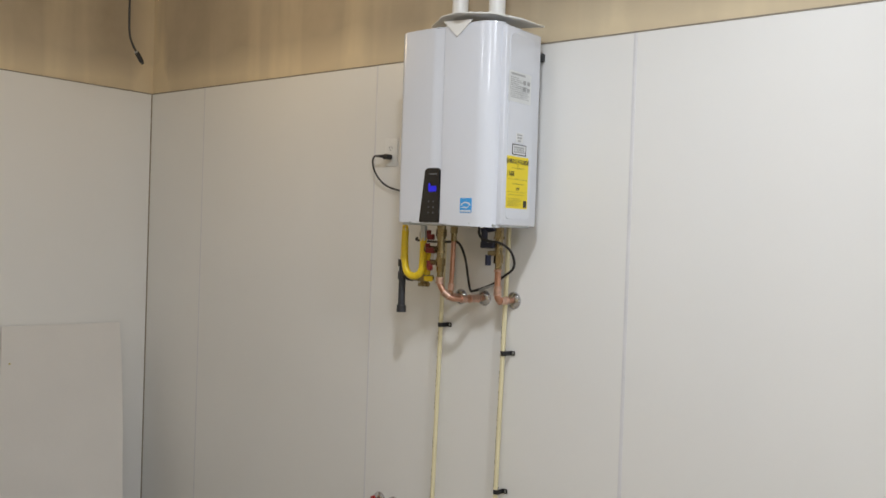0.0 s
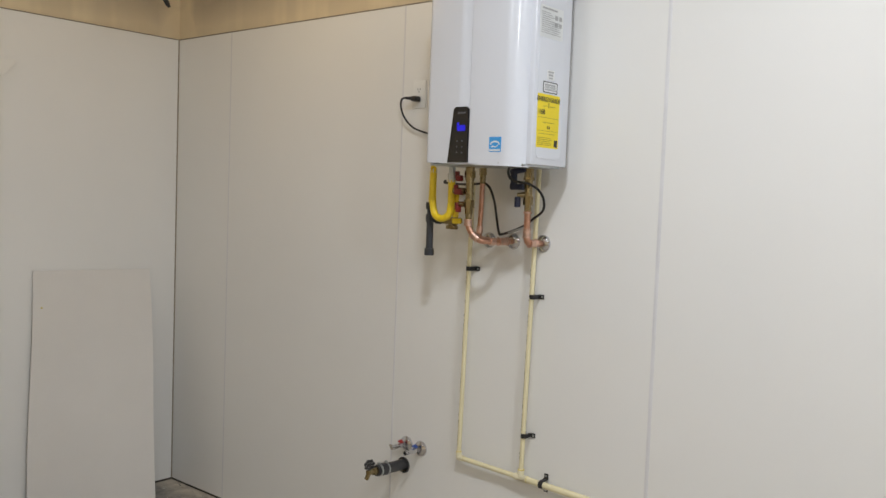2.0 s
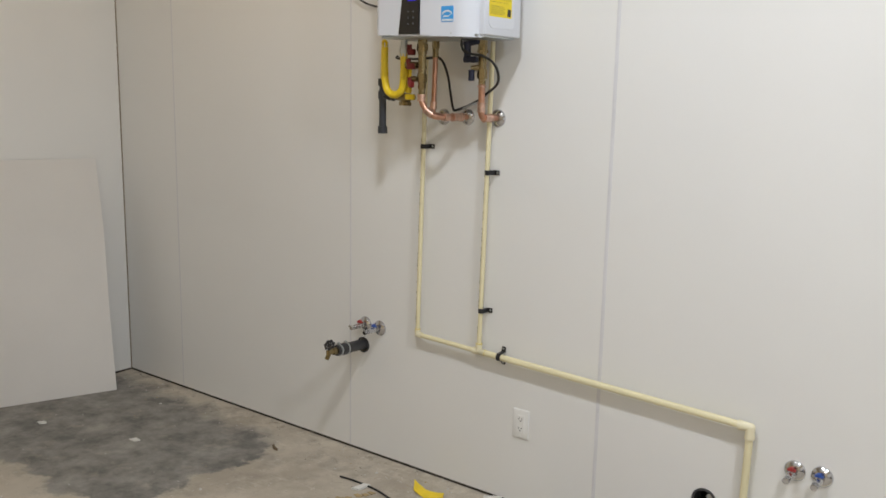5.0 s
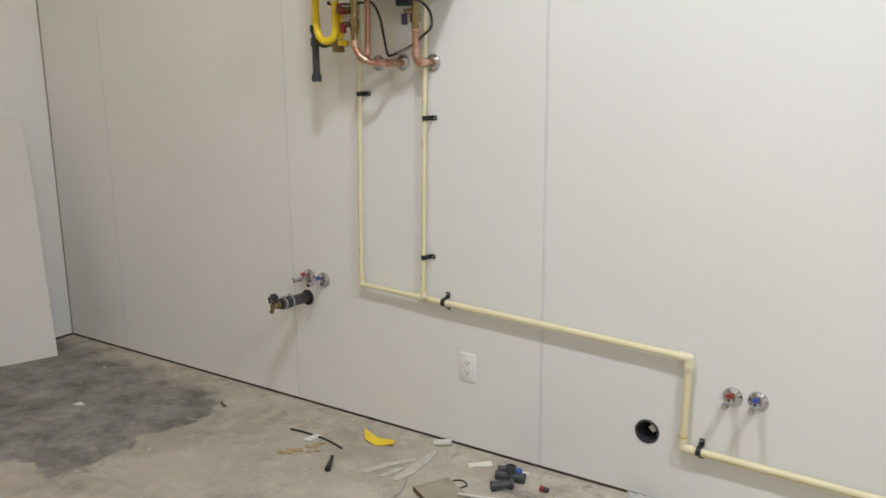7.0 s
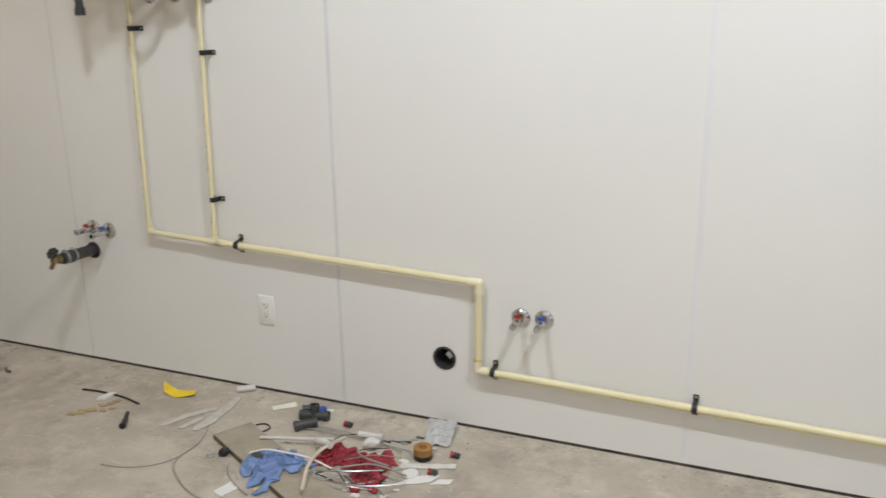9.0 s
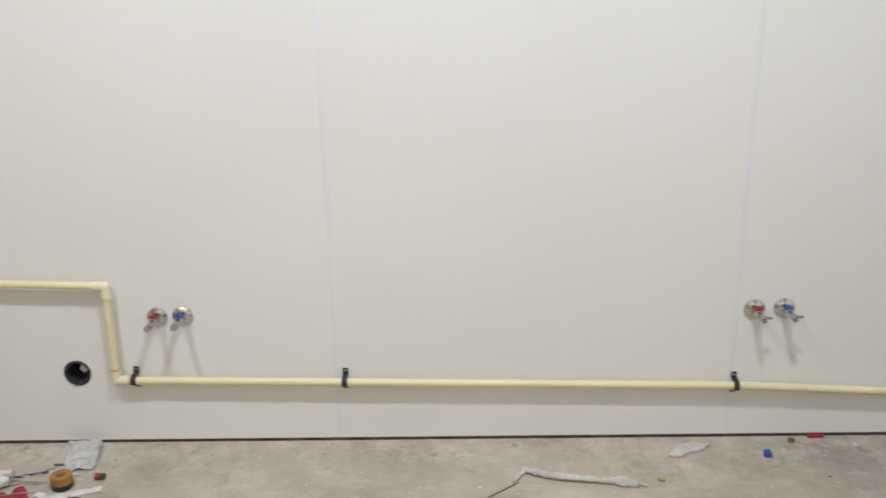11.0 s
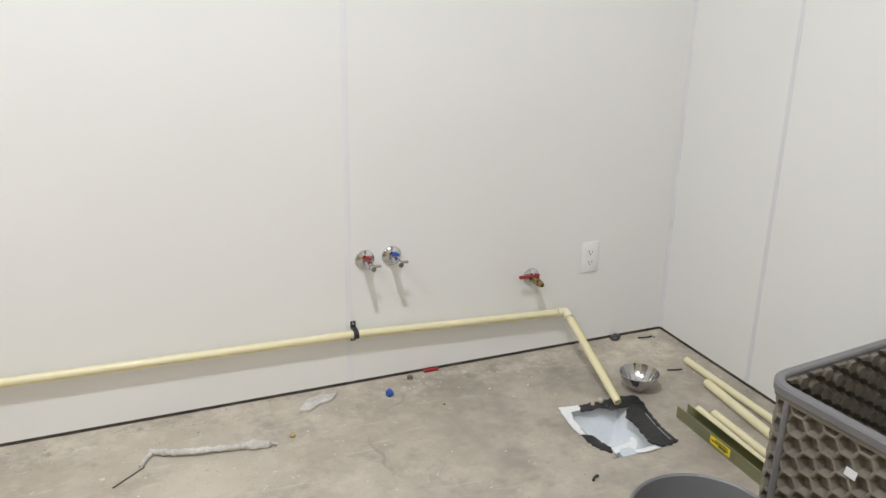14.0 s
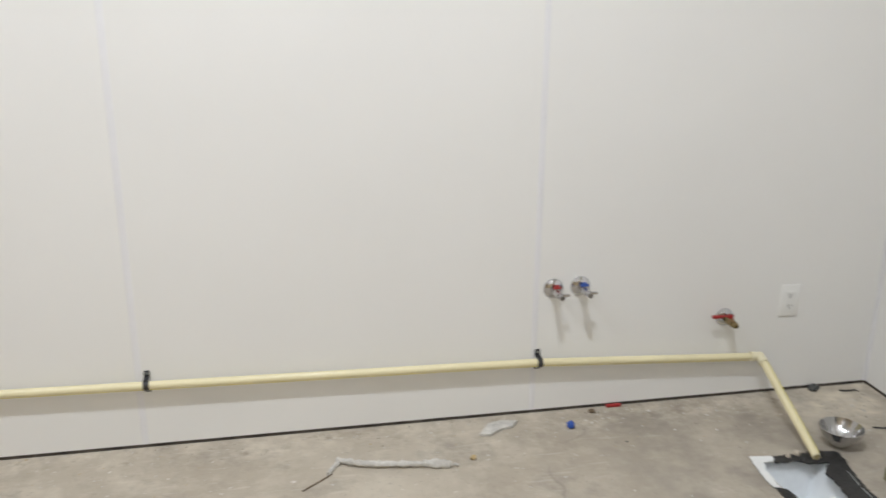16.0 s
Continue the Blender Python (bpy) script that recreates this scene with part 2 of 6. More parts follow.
# ---- concrete, plaster ----
def concrete():
    m = bpy.data.materials.new("concrete_floor")
    m.use_nodes = True
    nt = m.node_tree
    b, N, Lk = nt.nodes["Principled BSDF"], nt.nodes.new, nt.links.new
    tc = N("ShaderNodeTexCoord")

    def nz(scale, detail=6, rough=0.6):
        n = N("ShaderNodeTexNoise")
        n.inputs["Scale"].default_value, n.inputs["Detail"].default_value, n.inputs["Roughness"].default_value = scale, detail, rough
        Lk(tc.outputs["Object"], n.inputs["Vector"])
        return n.outputs["Fac"]

    def rng(src, a, c, lo=0.0, hi=1.0):
        r = N("ShaderNodeMapRange")
        for k, val in zip(("From Min", "From Max", "To Min", "To Max"), (a, c, lo, hi)):
            r.inputs[k].default_value = val
        Lk(src, r.inputs["Value"])
        return r.outputs[0]

    def mix(fac, a, c):
        x = N("ShaderNodeMix")
        x.data_type = "RGBA"
        Lk(fac, x.inputs["Factor"])
        for k, val in (("A", a), ("B", c)):
            if isinstance(val, tuple):
                x.inputs[k].default_value = (*val, 1)
            else:
                Lk(val, x.inputs[k])
        return x.outputs["Result"]

    def op(kind, a, c):
        x = N("ShaderNodeMath")
        x.operation = kind
        for i, val in enumerate((a, c)):
            if isinstance(val, (int, float)):
                x.inputs[i].default_value = val
            else:
                Lk(val, x.inputs[i])
        return x.outputs[0]

    base = mix(rng(nz(2.2), 0.35, 0.68), (0.375, 0.327, 0.262), (0.510, 0.456, 0.374))
    base = mix(rng(nz(7, 8, 0.7), 0.48, 0.74, 0, 0.75), base, (0.59, 0.535, 0.445))
    base = mix(rng(nz(3.6, 9, 0.74), 0.52, 0.69, 0, 0.75), base, (0.25, 0.222, 0.190))
    base = mix(rng(nz(70, 3), 0.62, 0.75, 0, 0.5), base, (0.24, 0.22, 0.19))
    base = mix(rng(nz(45, 4), 0.66, 0.74, 0, 0.7), base, (0.72, 0.70, 0.67))
    # hairline cracks and scuffs
    warp = N("ShaderNodeTexNoise")
    warp.inputs["Scale"].default_value, warp.inputs["Detail"].default_value = 3.5, 5
    Lk(tc.outputs["Object"], warp.inputs["Vector"])
    shift = N("ShaderNodeVectorMath")
    shift.operation = "MULTIPLY_ADD"
    shift.inputs[1].default_value = (0.35, 0.35, 0.0)
    Lk(warp.outputs["Color"], shift.inputs[0]), Lk(tc.outputs["Object"], shift.inputs[2])
    vor = N("ShaderNodeTexVoronoi")
    vor.feature = "DISTANCE_TO_EDGE"
    vor.inputs["Scale"].default_value = 1.5
    Lk(shift.outputs[0], vor.inputs["Vector"])
    crack = op("MULTIPLY", rng(vor.outputs["Distance"], 0.008, 0.002), rng(nz(2.0, 3), 0.56, 0.66, 0, 0.4))
    base = mix(crack, base, (0.20, 0.18, 0.155))
    mapx = N("ShaderNodeMapping")
    mapx.inputs["Scale"].default_value, mapx.inputs["Rotation"].default_value = (1.0, 7.0, 1.0), (0, 0, 0.5)
    Lk(tc.outputs["Object"], mapx.inputs["Vector"])
    scuff = N("ShaderNodeTexNoise")
    scuff.inputs["Scale"].default_value, scuff.inputs["Detail"].default_value = 6.0, 7
    Lk(mapx.outputs[0], scuff.inputs["Vector"])
    base = mix(rng(scuff.outputs["Fac"], 0.60, 0.72, 0, 0.35), base, (0.64, 0.59, 0.51))
    # damp brown stains round the floor sink and out to the corner
    sp = N("ShaderNodeVectorMath")
    sp.operation = "DISTANCE"
    sp.inputs[1].default_value = (6.0, -0.42, 0)
    Lk(tc.outputs["Object"], sp.inputs[0])
    near = rng(op("ADD", sp.outputs["Value"], rng(nz(2.5, 6, 0.6), 0.3, 0.7, -0.45, 0.45)), 0.95, 0.25)
    blot = rng(nz(4.2, 8, 0.68), 0.42, 0.60, 0.25, 1.0)
    base = mix(op("MULTIPLY", op("MULTIPLY", near, blot), 0.75), base, (0.265, 0.235, 0.195))
    # pale spilled mortar dust swept into the corner and along the foot of the walls
    spc = N("ShaderNodeVectorMath")
    spc.operation = "DISTANCE"
    spc.inputs[1].default_value = (6.42, -0.10, 0)
    Lk(tc.outputs["Object"], spc.inputs[0])
    heap = rng(op("ADD", spc.outputs["Value"], rng(nz(5.5, 7, 0.65), 0.3, 0.7, -0.2, 0.2)), 0.26, 0.05)
    base = mix(op("MULTIPLY", heap, rng(nz(9, 8, 0.7), 0.40, 0.60, 0.1, 0.85)), base, (0.66, 0.59, 0.47))
    sepw = N("ShaderNodeSeparateXYZ")
    Lk(tc.outputs["Object"], sepw.inputs[0])
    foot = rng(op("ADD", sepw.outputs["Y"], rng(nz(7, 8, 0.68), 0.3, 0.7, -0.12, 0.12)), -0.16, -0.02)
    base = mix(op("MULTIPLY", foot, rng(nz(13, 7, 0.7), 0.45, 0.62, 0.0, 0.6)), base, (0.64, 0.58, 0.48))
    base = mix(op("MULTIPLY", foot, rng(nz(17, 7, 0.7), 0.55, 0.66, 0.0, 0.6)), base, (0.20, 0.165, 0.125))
    # old dark coating left on the slab in the corner, with a ragged edge
    sep = N("ShaderNodeSeparateXYZ")
    Lk(tc.outputs["Object"], sep.inputs[0])
    wob = rng(nz(6, 7, 0.65), 0.3, 0.7, -0.07, 0.07)
    x, y = op("ADD", sep.outputs["X"], wob), op("ADD", sep.outputs["Y"], wob)
    edge_x = rng(x, 1.46, 1.42)
    edge_y = rng(y, -1.06, -1.02)
    edge_t = rng(op("ADD", y, op("MULTIPLY", x, 0.06)), -0.02, -0.18)
    patch = op("MULTIPLY", op("MULTIPLY", edge_x, edge_y), edge_t)
    worn = rng(nz(7, 8, 0.7), 0.30, 0.52)
    patch = op("MULTIPLY", patch, op("MULTIPLY_ADD", worn, 0.75))
    nt.nodes[-1].inputs[2].default_value = 0.22
    dark = mix(rng(nz(6, 9, 0.7), 0.36, 0.68), (0.140, 0.134, 0.124), (0.35, 0.33, 0.295))
    base = mix(patch, base, dark)
    Lk(base, b.inputs["Base Color"])
    Lk(rng(nz(4), 0.3, 0.7, 0.62, 0.9), b.inputs["Roughness"])
    bp = N("ShaderNodeBump")
    bp.inputs["Strength"].default_value, bp.inputs["Distance"].default_value = 0.35, 0.006
    Lk(op("ADD", nz(30, 8, 0.65), op("MULTIPLY", nz(160, 3), 0.4)), bp.inputs["Height"])
    Lk(bp.outputs[0], b.inputs["Normal"])
    return m


CONCRETE = concrete()


def drywall():
    """Tan paper with uneven cream compound along the panel tops, in the corner and over the joints."""
    m = bpy.data.materials.new("bare_drywall")
    m.use_nodes = True
    nt = m.node_tree
    b, N, Lk = nt.nodes["Principled BSDF"], nt.nodes.new, nt.links.new
    tc, sep = N("ShaderNodeTexCoord"), N("ShaderNodeSeparateXYZ")
    Lk(tc.outputs["Object"], sep.inputs[0])

    def node(kind, *ins, **sets):
        n = N(kind)
        for k, v in sets.items():
            n.inputs[k.replace("_", " ")].default_value = v
        for k, v in ins:
            Lk(v, n.inputs[k])
        return n

    def math_(op, a, c):
        n = N("ShaderNodeMath")
        n.operation = op
        for i, v in enumerate((a, c)):
            if isinstance(v, (int, float)):
                n.inputs[i].default_value = v
            else:
                Lk(v, n.inputs[i])
        return n.outputs[0]

    def rng_(src, f0, f1, t0=0.0, t1=1.0):
        return node("ShaderNodeMapRange", ("Value", src), From_Min=f0, From_Max=f1, To_Min=t0, To_Max=t1).outputs[0]

    big = node("ShaderNodeTexNoise", ("Vector", tc.outputs["Object"]), Scale=3.0, Detail=6.0)
    fine = node("ShaderNodeTexNoise", ("Vector", tc.outputs["Object"]), Scale=90.0, Detail=3.0)
    mp = node("ShaderNodeMapping", ("Vector", tc.outputs["Object"]), Scale=(2.6, 2.6, 0.25))
    streak = node("ShaderNodeTexNoise", ("Vector", mp.outputs[0]), Scale=1.6, Detail=3.0)
    wob = rng_(big.outputs["Fac"], 0.3, 0.7, -0.04, 0.04)
    low = rng_(math_("ADD", sep.outputs["Z"], wob), 2.60, 2.47)
    corner = math_("MULTIPLY", rng_(math_("ADD", sep.outputs["X"], wob), 0.13, 0.03), rng_(sep.outputs["Y"], -0.13, -0.03))
    joints = rng_(streak.outputs["Fac"], 0.50, 0.70, 0, 0.6)
    cover = math_("MINIMUM", math_("ADD", math_("ADD", math_("MULTIPLY", low, 0.75), math_("MULTIPLY", corner, 0.8)), joints), 1.0)
    paper = N("ShaderNodeMix")
    paper.data_type = "RGBA"
    paper.inputs["A"].default_value, paper.inputs["B"].default_value = (0.40, 0.33, 0.235, 1), (0.52, 0.435, 0.315, 1)
    Lk(rng_(big.outputs["Fac"], 0.3, 0.7), paper.inputs["Factor"])
    mx = N("ShaderNodeMix")
    mx.data_type = "RGBA"
    mx.inputs["B"].default_value = (0.70, 0.59, 0.405, 1)
    Lk(cover, mx.inputs["Factor"]), Lk(paper.outputs["Result"], mx.inputs["A"]), Lk(mx.outputs["Result"], b.inputs["Base Color"])
    b.inputs["Roughness"].default_value = 0.88
    bp = N("ShaderNodeBump")
    bp.inputs["Strength"].default_value, bp.inputs["Distance"].default_value = 0.25, 0.002
    Lk(math_("ADD", fine.outputs["Fac"], math_("MULTIPLY", cover, 0.8)), bp.inputs["Height"]), Lk(bp.outputs[0], b.inputs["Normal"])
    return m


DRYWALL = drywall()
PLASTER = mat("ceiling_plaster", (0.72, 0.71, 0.69), 0.9, var=0.04, scale=2)

# ---- structure ----
PT = 2.432            # top of the wall panels
ZF = -0.007           # top of the slab
P0 = ZF + 0.011       # their lower edge
HOLE_A = (3.296, 0.243, 0.043)
HOLE_D = (1.762, 0.482, 0.034)
SINK = (5.935, 6.150, -0.702, -0.415)   # opening in the slab: x0, x1, y0, y1
SEAMS = (0.475, 1.685, 2.890, 4.122, 5.354)

bm = bmesh.new()
wall_sheet(bm, -0.15, XR + 0.15, -0.1, ZC, 0.006, 0.15, (HOLE_A, HOLE_D))
wall_back = tagged(part("wall_north", bm, DRYWALL, flat=True), "bare tan drywall behind white washable wall panels", "wall", kind="structure")
bm = bmesh.new()
box(bm, -0.15, -0.006, YB - 0.15, 0.006, -0.1, ZC)
wall_left = tagged(part("wall_west", bm, DRYWALL, flat=True), "bare tan drywall above white wall panels", "wall", kind="structure")
bm = bmesh.new()
box(bm, XR + 0.006, XR + 0.15, YB - 0.15, 0.006, -0.1, ZC)
wall_right = tagged(part("wall_east", bm, DRYWALL, flat=True), "drywall behind white wall panels", "wall", kind="structure")
# unseen wall, added; its tan finish is assumed, to dim bounce and reflections
bm = bmesh.new()
box(bm, -0.15, XR + 0.15, YB - 0.15, YB, -0.1, ZC)
tagged(part("wall_south", bm, DRYWALL, flat=True), "unseen drywall added to close the room, tan to dim the bounce", "wall", kind="structure")
bm = bmesh.new()
box(bm, -0.15, XR + 0.15, YB - 0.15, 0.15, ZC, ZC + 0.1)
tagged(part("ceiling", bm, PLASTER, flat=True), "plain pale ceiling", "ceiling", kind="structure")

bm = bmesh.new()
fx, fy = [-0.15, SINK[0], SINK[1], XR + 0.15], [YB - 0.15, SINK[2], SINK[3], 0.15]
for i in range(3):
    for j in range(3):
        if (i, j) != (1, 1):
            box(bm, fx[i], fx[i + 1], fy[j], fy[j + 1], -0.25, ZF)
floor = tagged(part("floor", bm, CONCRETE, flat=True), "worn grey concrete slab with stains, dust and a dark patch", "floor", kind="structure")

# panels of the long wall, one sheet each
xs = (0.004,) + SEAMS + (XR - 0.004,)
for a, b in zip(xs, xs[1:]):
    bm = bmesh.new()
    holes = [h for h in (HOLE_A, HOLE_D) if a < h[0] < b]
    wall_sheet(bm, a + 0.0015, b - 0.0015, P0, PT, 0.0, 0.004, holes)
    part("panel", bm, FRP, wall_back, flat=True)
for x in SEAMS:
    bm = bmesh.new()
    w = 0.0045 if x < 2 else 0.007 if x < 3.5 else 0.0100
    prism(bm, [(x - w, 0.0), (x - w * 0.85, -0.0006), (x - w * 0.3, -0.0009), (x + w * 0.3, -0.0009), (x + w * 0.85, -0.0006), (x + w, 0.0)], P0, PT)
    part("divider_strip", bm, FRP_TRIM_DULL if x < 3.5 else FRP_TRIM, wall_back)
bm = bmesh.new()
rbox(bm, 0.002, XR - 0.002, -0.0035, 0.0055, PT - 0.0005, PT + 0.004, 0.001, 1)
part("cap_strip", bm, SEALANT, wall_back)
bm = bmesh.new()
box(bm, 0.0, XR, 0.0005, 0.0055, ZF, P0 - 0.0005)
part("bottom_gap", bm, GAP, wall_back, "dark gap under the panels")
# left wall: panels up to a cased doorway
DOOR_Y = -0.945
bm = bmesh.new()
box(bm, -0.004, 0.0, DOOR_Y, -0.004, P0, PT)
part("panel", bm, FRP, wall_left, flat=True)
bm = bmesh.new()
box(bm, -0.0055, -0.0005, DOOR_Y, 0.0, ZF, P0 - 0.0005)
part("bottom_gap", bm, GAP, wall_left)
bm = bmesh.new()
rbox(bm, -0.0055, 0.0035, DOOR_Y, -0.004, PT - 0.0005, PT + 0.004, 0.001, 1)
part("cap_strip", bm, SEALANT, wall_left)
for x, name in ((0.0, wall_left), (XR, wall_right)):
    s = 1 if x == 0 else -1
    bm = bmesh.new()
    k = 0.3 if x == 0 else 0.7
    prism(bm, [(x, 0), (x + s * 0.016 * k, 0), (x + s * 0.014 * k, -0.002 * k), (x + s * 0.005 * k, -0.005 * k), (x + s * 0.002 * k, -0.014 * k), (x, -0.016 * k)], P0, PT)
    part("corner_strip", bm, SEALANT if x == 0 else FRP_TRIM_DULL, name)
# right wall panels
ys = (-0.004, -0.487, -1.71, -2.93, -4.15, YB)
for a, b in zip(ys, ys[1:]):
    bm = bmesh.new()
    box(bm, XR, XR + 0.004, b + 0.0015, a - 0.0015, P0, PT)
    part("panel", bm, FRP, wall_right, flat=True)
    bm = bmesh.new()
    prism(bm, [(XR, b - 0.009), (XR - 0.0014, b - 0.0075), (XR - 0.0018, b), (XR - 0.0014, b + 0.0075), (XR, b + 0.009)], P0, PT)
    part("divider_strip", bm, FRP_TRIM_DULL, wall_right)
bm = bmesh.new()
box(bm, XR + 0.0005, XR + 0.0055, YB, 0.0, ZF, P0 - 0.0005)
part("bottom_gap", bm, GAP, wall_right)
bm = bmesh.new()
rbox(bm, XR - 0.0035, XR + 0.0055, YB, -0.004, PT - 0.0005, PT + 0.004, 0.001, 1)
part("cap_strip", bm, SEALANT, wall_right)

# cased doorway in the left wall
door = thing("door_1", (0, -1.45, 0), "white painted door in a plain mitred casing", "door", kind="structure")
bm = bmesh.new()
rbox(bm, -0.004, 0.014, -1.04, DOOR_Y, ZF, 2.12, 0.003)
part("side_casing", bm, PAINT_W, door)
bm = bmesh.new()
rbox(bm, -0.004, 0.014, -1.96, -1.865, ZF, 2.12, 0.003)
part("side_casing", bm, PAINT_W, door)
bm = bmesh.new()
prism(bm, [(-0.872, 2.198), (-0.945, 2.122), (-1.96, 2.122), (-2.03, 2.198)], -0.004, 0.032, Matrix(((0, 0, 1, 0), (1, 0, 0, 0), (0, 1, 0, 0), (0, 0, 0, 1))))
part("head_casing", bm, PAINT_W, door, flat=True)
bm = bmesh.new()
rbox(bm, -0.004, 0.012, -1.96, -0.95, 2.195, PT, 0.002)
part("panel_over_door", bm, PAINT_W, door)
bm = bmesh.new()
rbox(bm, -0.005, 0.006, -1.865, -1.04, 0.012, 2.118, 0.003)
leaf = part("door_leaf", bm, PAINT_W, door)

# ---- water heater ----
HX0, HX1, HYF, HYB, HZ0, HZ1 = 2.103, 2.550, -0.332, -0.065, 1.750, 2.450
FACING_WALL = Matrix(((1, 0, 0, 0), (0, 0, 1, 0), (0, 1, 0, 0), (0, 0, 0, 1)))   # x, y of a flat outline become x, z
FACING_SIDE = Matrix(((0, 0, 1, 0), (1, 0, 0, 0), (0, 1, 0, 0), (0, 0, 0, 1)))   # x, y of a flat outline become y, z


def rounded(x0, x1, y0, y1, r, n=5):
    out = []
    for cx, cy, a0 in ((x1 - r, y1 - r, 0), (x0 + r, y1 - r, 90), (x0 + r, y0 + r, 180), (x1 - r, y0 + r, 270)):
        for k in range(n + 1):
            a = radians(a0 + 90 * k / n)
            out.append((cx + r * math.cos(a), cy + r * math.sin(a)))
    return out


def write(text, size, m, material, parent, name="lettering"):
    cu = bpy.data.curves.new(name, "FONT")
    cu.body, cu.size, cu.extrude, cu.offset = text, size, 0.0002, size * 0.02
    cu.align_x = "CENTER"
    cu.materials.append(material)
    ob = new(name, cu)
    ob.parent = parent
    ob.matrix_parent_inverse = parent.matrix_basis.inverted()
    ob.matrix_basis = m
    return ob


heater = thing("water_heater", (2.33, 0, HZ0), "white enamelled tankless water heater hung on the wall panels", "water heater")
bm = bmesh.new()
rbox(bm, HX0 + 0.002, HX1, -0.285, HYB, HZ0 + 0.004, HZ1 - 0.006, 0.005, 3)
body = part("body", bm, HEATER_W, heater)
bm = bmesh.new()
prism(bm, rounded(-0.262, -0.108, HZ0 + 0.028, HZ1 - 0.03, 0.02), HX1 - 0.002, HX1 + 0.0016, FACING_SIDE)
bmesh.ops.bevel(bm, geom=[e for e in bm.edges if all(v.co.x > HX1 for v in e.verts)], offset=0.0015, segments=2, affect="EDGES")
part("side_panel", bm, HEATER_W, body)
# curved front cover with a vertical groove


def raise_edge(b, z_low):
    """The casing's lower edge rises towards its gas side."""
    for v in b.verts:
        if v.co.z < z_low:
            v.co.z += 0.014 * (HX1 - v.co.x) / (HX1 - HX0)


sec = [(HX0, -0.262)]
for k in range(9):
    a = radians(180 + 90 * k / 8)
    sec.append((HX0 + 0.03 + 0.03 * math.cos(a), -0.296 + 0.03 * math.sin(a)))
sec += [(2.20, -0.3305), (2.262, -0.3335), (2.276, -0.3345), (2.286, -0.331), (2.312, -0.3275), (2.3135, -0.3235), (2.3165, -0.3235), (2.318, -0.3325), (2.36, -0.3345), (2.42, -0.3335)]
for k in range(11):
    a = radians(-90 + 90 * k / 10)
    sec.append((HX1 - 0.090 + 0.074 * math.cos(a), -0.262 + 0.0710 * math.sin(a)))
bm = bmesh.new()
prism(bm, sec, HZ0 - 0.006, HZ1 + 0.004)
bmesh.ops.bevel(bm, geom=[e for e in bm.edges if abs(e.verts[0].co.z - e.verts[1].co.z) < 1e-6], offset=0.0035, segments=2, affect="EDGES")
raise_edge(bm, 2.0)
cover = part("front_cover", bm, HEATER_W, heater)
bm = bmesh.new()
prism(bm, [(2.226, 1.758), (2.3155, 1.758), (2.3125, 1.945), (2.306, 1.952), (2.258, 1.952), (2.248, 1.944)], -0.3365, -0.326, FACING_WALL)
control = part("control_panel", bm, GLASSBLACK, heater, "glossy black control panel with a lit blue display")
bm = bmesh.new()
prism(bm, rounded(2.266, 2.303, 1.868, 1.888, 0.003), -0.3372, -0.3362, FACING_WALL)
prism(bm, rounded(2.266, 2.275, 1.884, 1.898, 0.003), -0.3372, -0.3362, FACING_WALL)
part("display", bm, DISPLAY, control, "blue lit display")
bm = bmesh.new()
prism(bm, rounded(2.268, 2.304, 1.928, 1.934, 0.002), -0.3371, -0.3362, FACING_WALL)
part("name_bar", bm, BUTTON, control)
for i in range(2):
    for j in range(3):
        bm = bmesh.new()
        prism(bm, rounded(2.266 + 0.022 * i, 2.271 + 0.022 * i, 1.830 - 0.020 * j, 1.835 - 0.020 * j, 0.001, 2), -0.3370, -0.3362, FACING_WALL)
        part("button", bm, BUTTON, control)
bm = bmesh.new()
prism(bm, rounded(2.409, 2.459, 1.794, 1.845, 0.002, 2), -0.3348, -0.331, FACING_WALL)
sticker = part("sticker", bm, SKYBLUE, heater, "square blue and white efficiency sticker")
bm = bmesh.new()
arc = [(2.434 + 0.021 * math.cos(a), 1.818 + 0.014 * math.sin(a)) for a in [radians(5 + 17 * k) for k in range(11)]]
arc += [(2.434 + 0.017 * math.cos(a), 1.817 + 0.010 * math.sin(a)) for a in [radians(175 - 17 * k) for k in range(11)]]
prism(bm, arc, -0.3352, -0.3345, FACING_WALL)
prism(bm, [(2.413, 1.808), (2.425, 1.816), (2.437, 1.813), (2.452, 1.820), (2.438, 1.809), (2.425, 1.811)], -0.3352, -0.3345, FACING_WALL)
box(bm, 2.411, 2.457, -0.3352, -0.3345, 1.797, 1.803)
part("sticker_emblem", bm, LABEL_W, sticker, flat=True)
for x in (2.18, 2.45):
    bm = bmesh.new()
    cyl(bm, (x, -0.3335, 1.757), (x, -0.3300, 1.757), 0.0028, seg=10)
    part("screw", bm, STEEL, cover)
# labels on the side
XS = HX1 + 0.0016


def side_label(name, y0, y1, z0, z1, material, label, lift=0.0006):
    b = bmesh.new()
    prism(b, rounded(y0, y1, z0, z1, 0.003, 2), XS, XS + lift, FACING_SIDE)
    return part(name, b, material, heater, label)


def side_bars(rows, parent, material, lift=0.0011):
    b = bmesh.new()
    for y0, y1, z, h in rows:
        box(b, XS + 0.0002, XS + lift, y0, y1, z, z + h)
    return part("print_block", b, material, parent, flat=True)


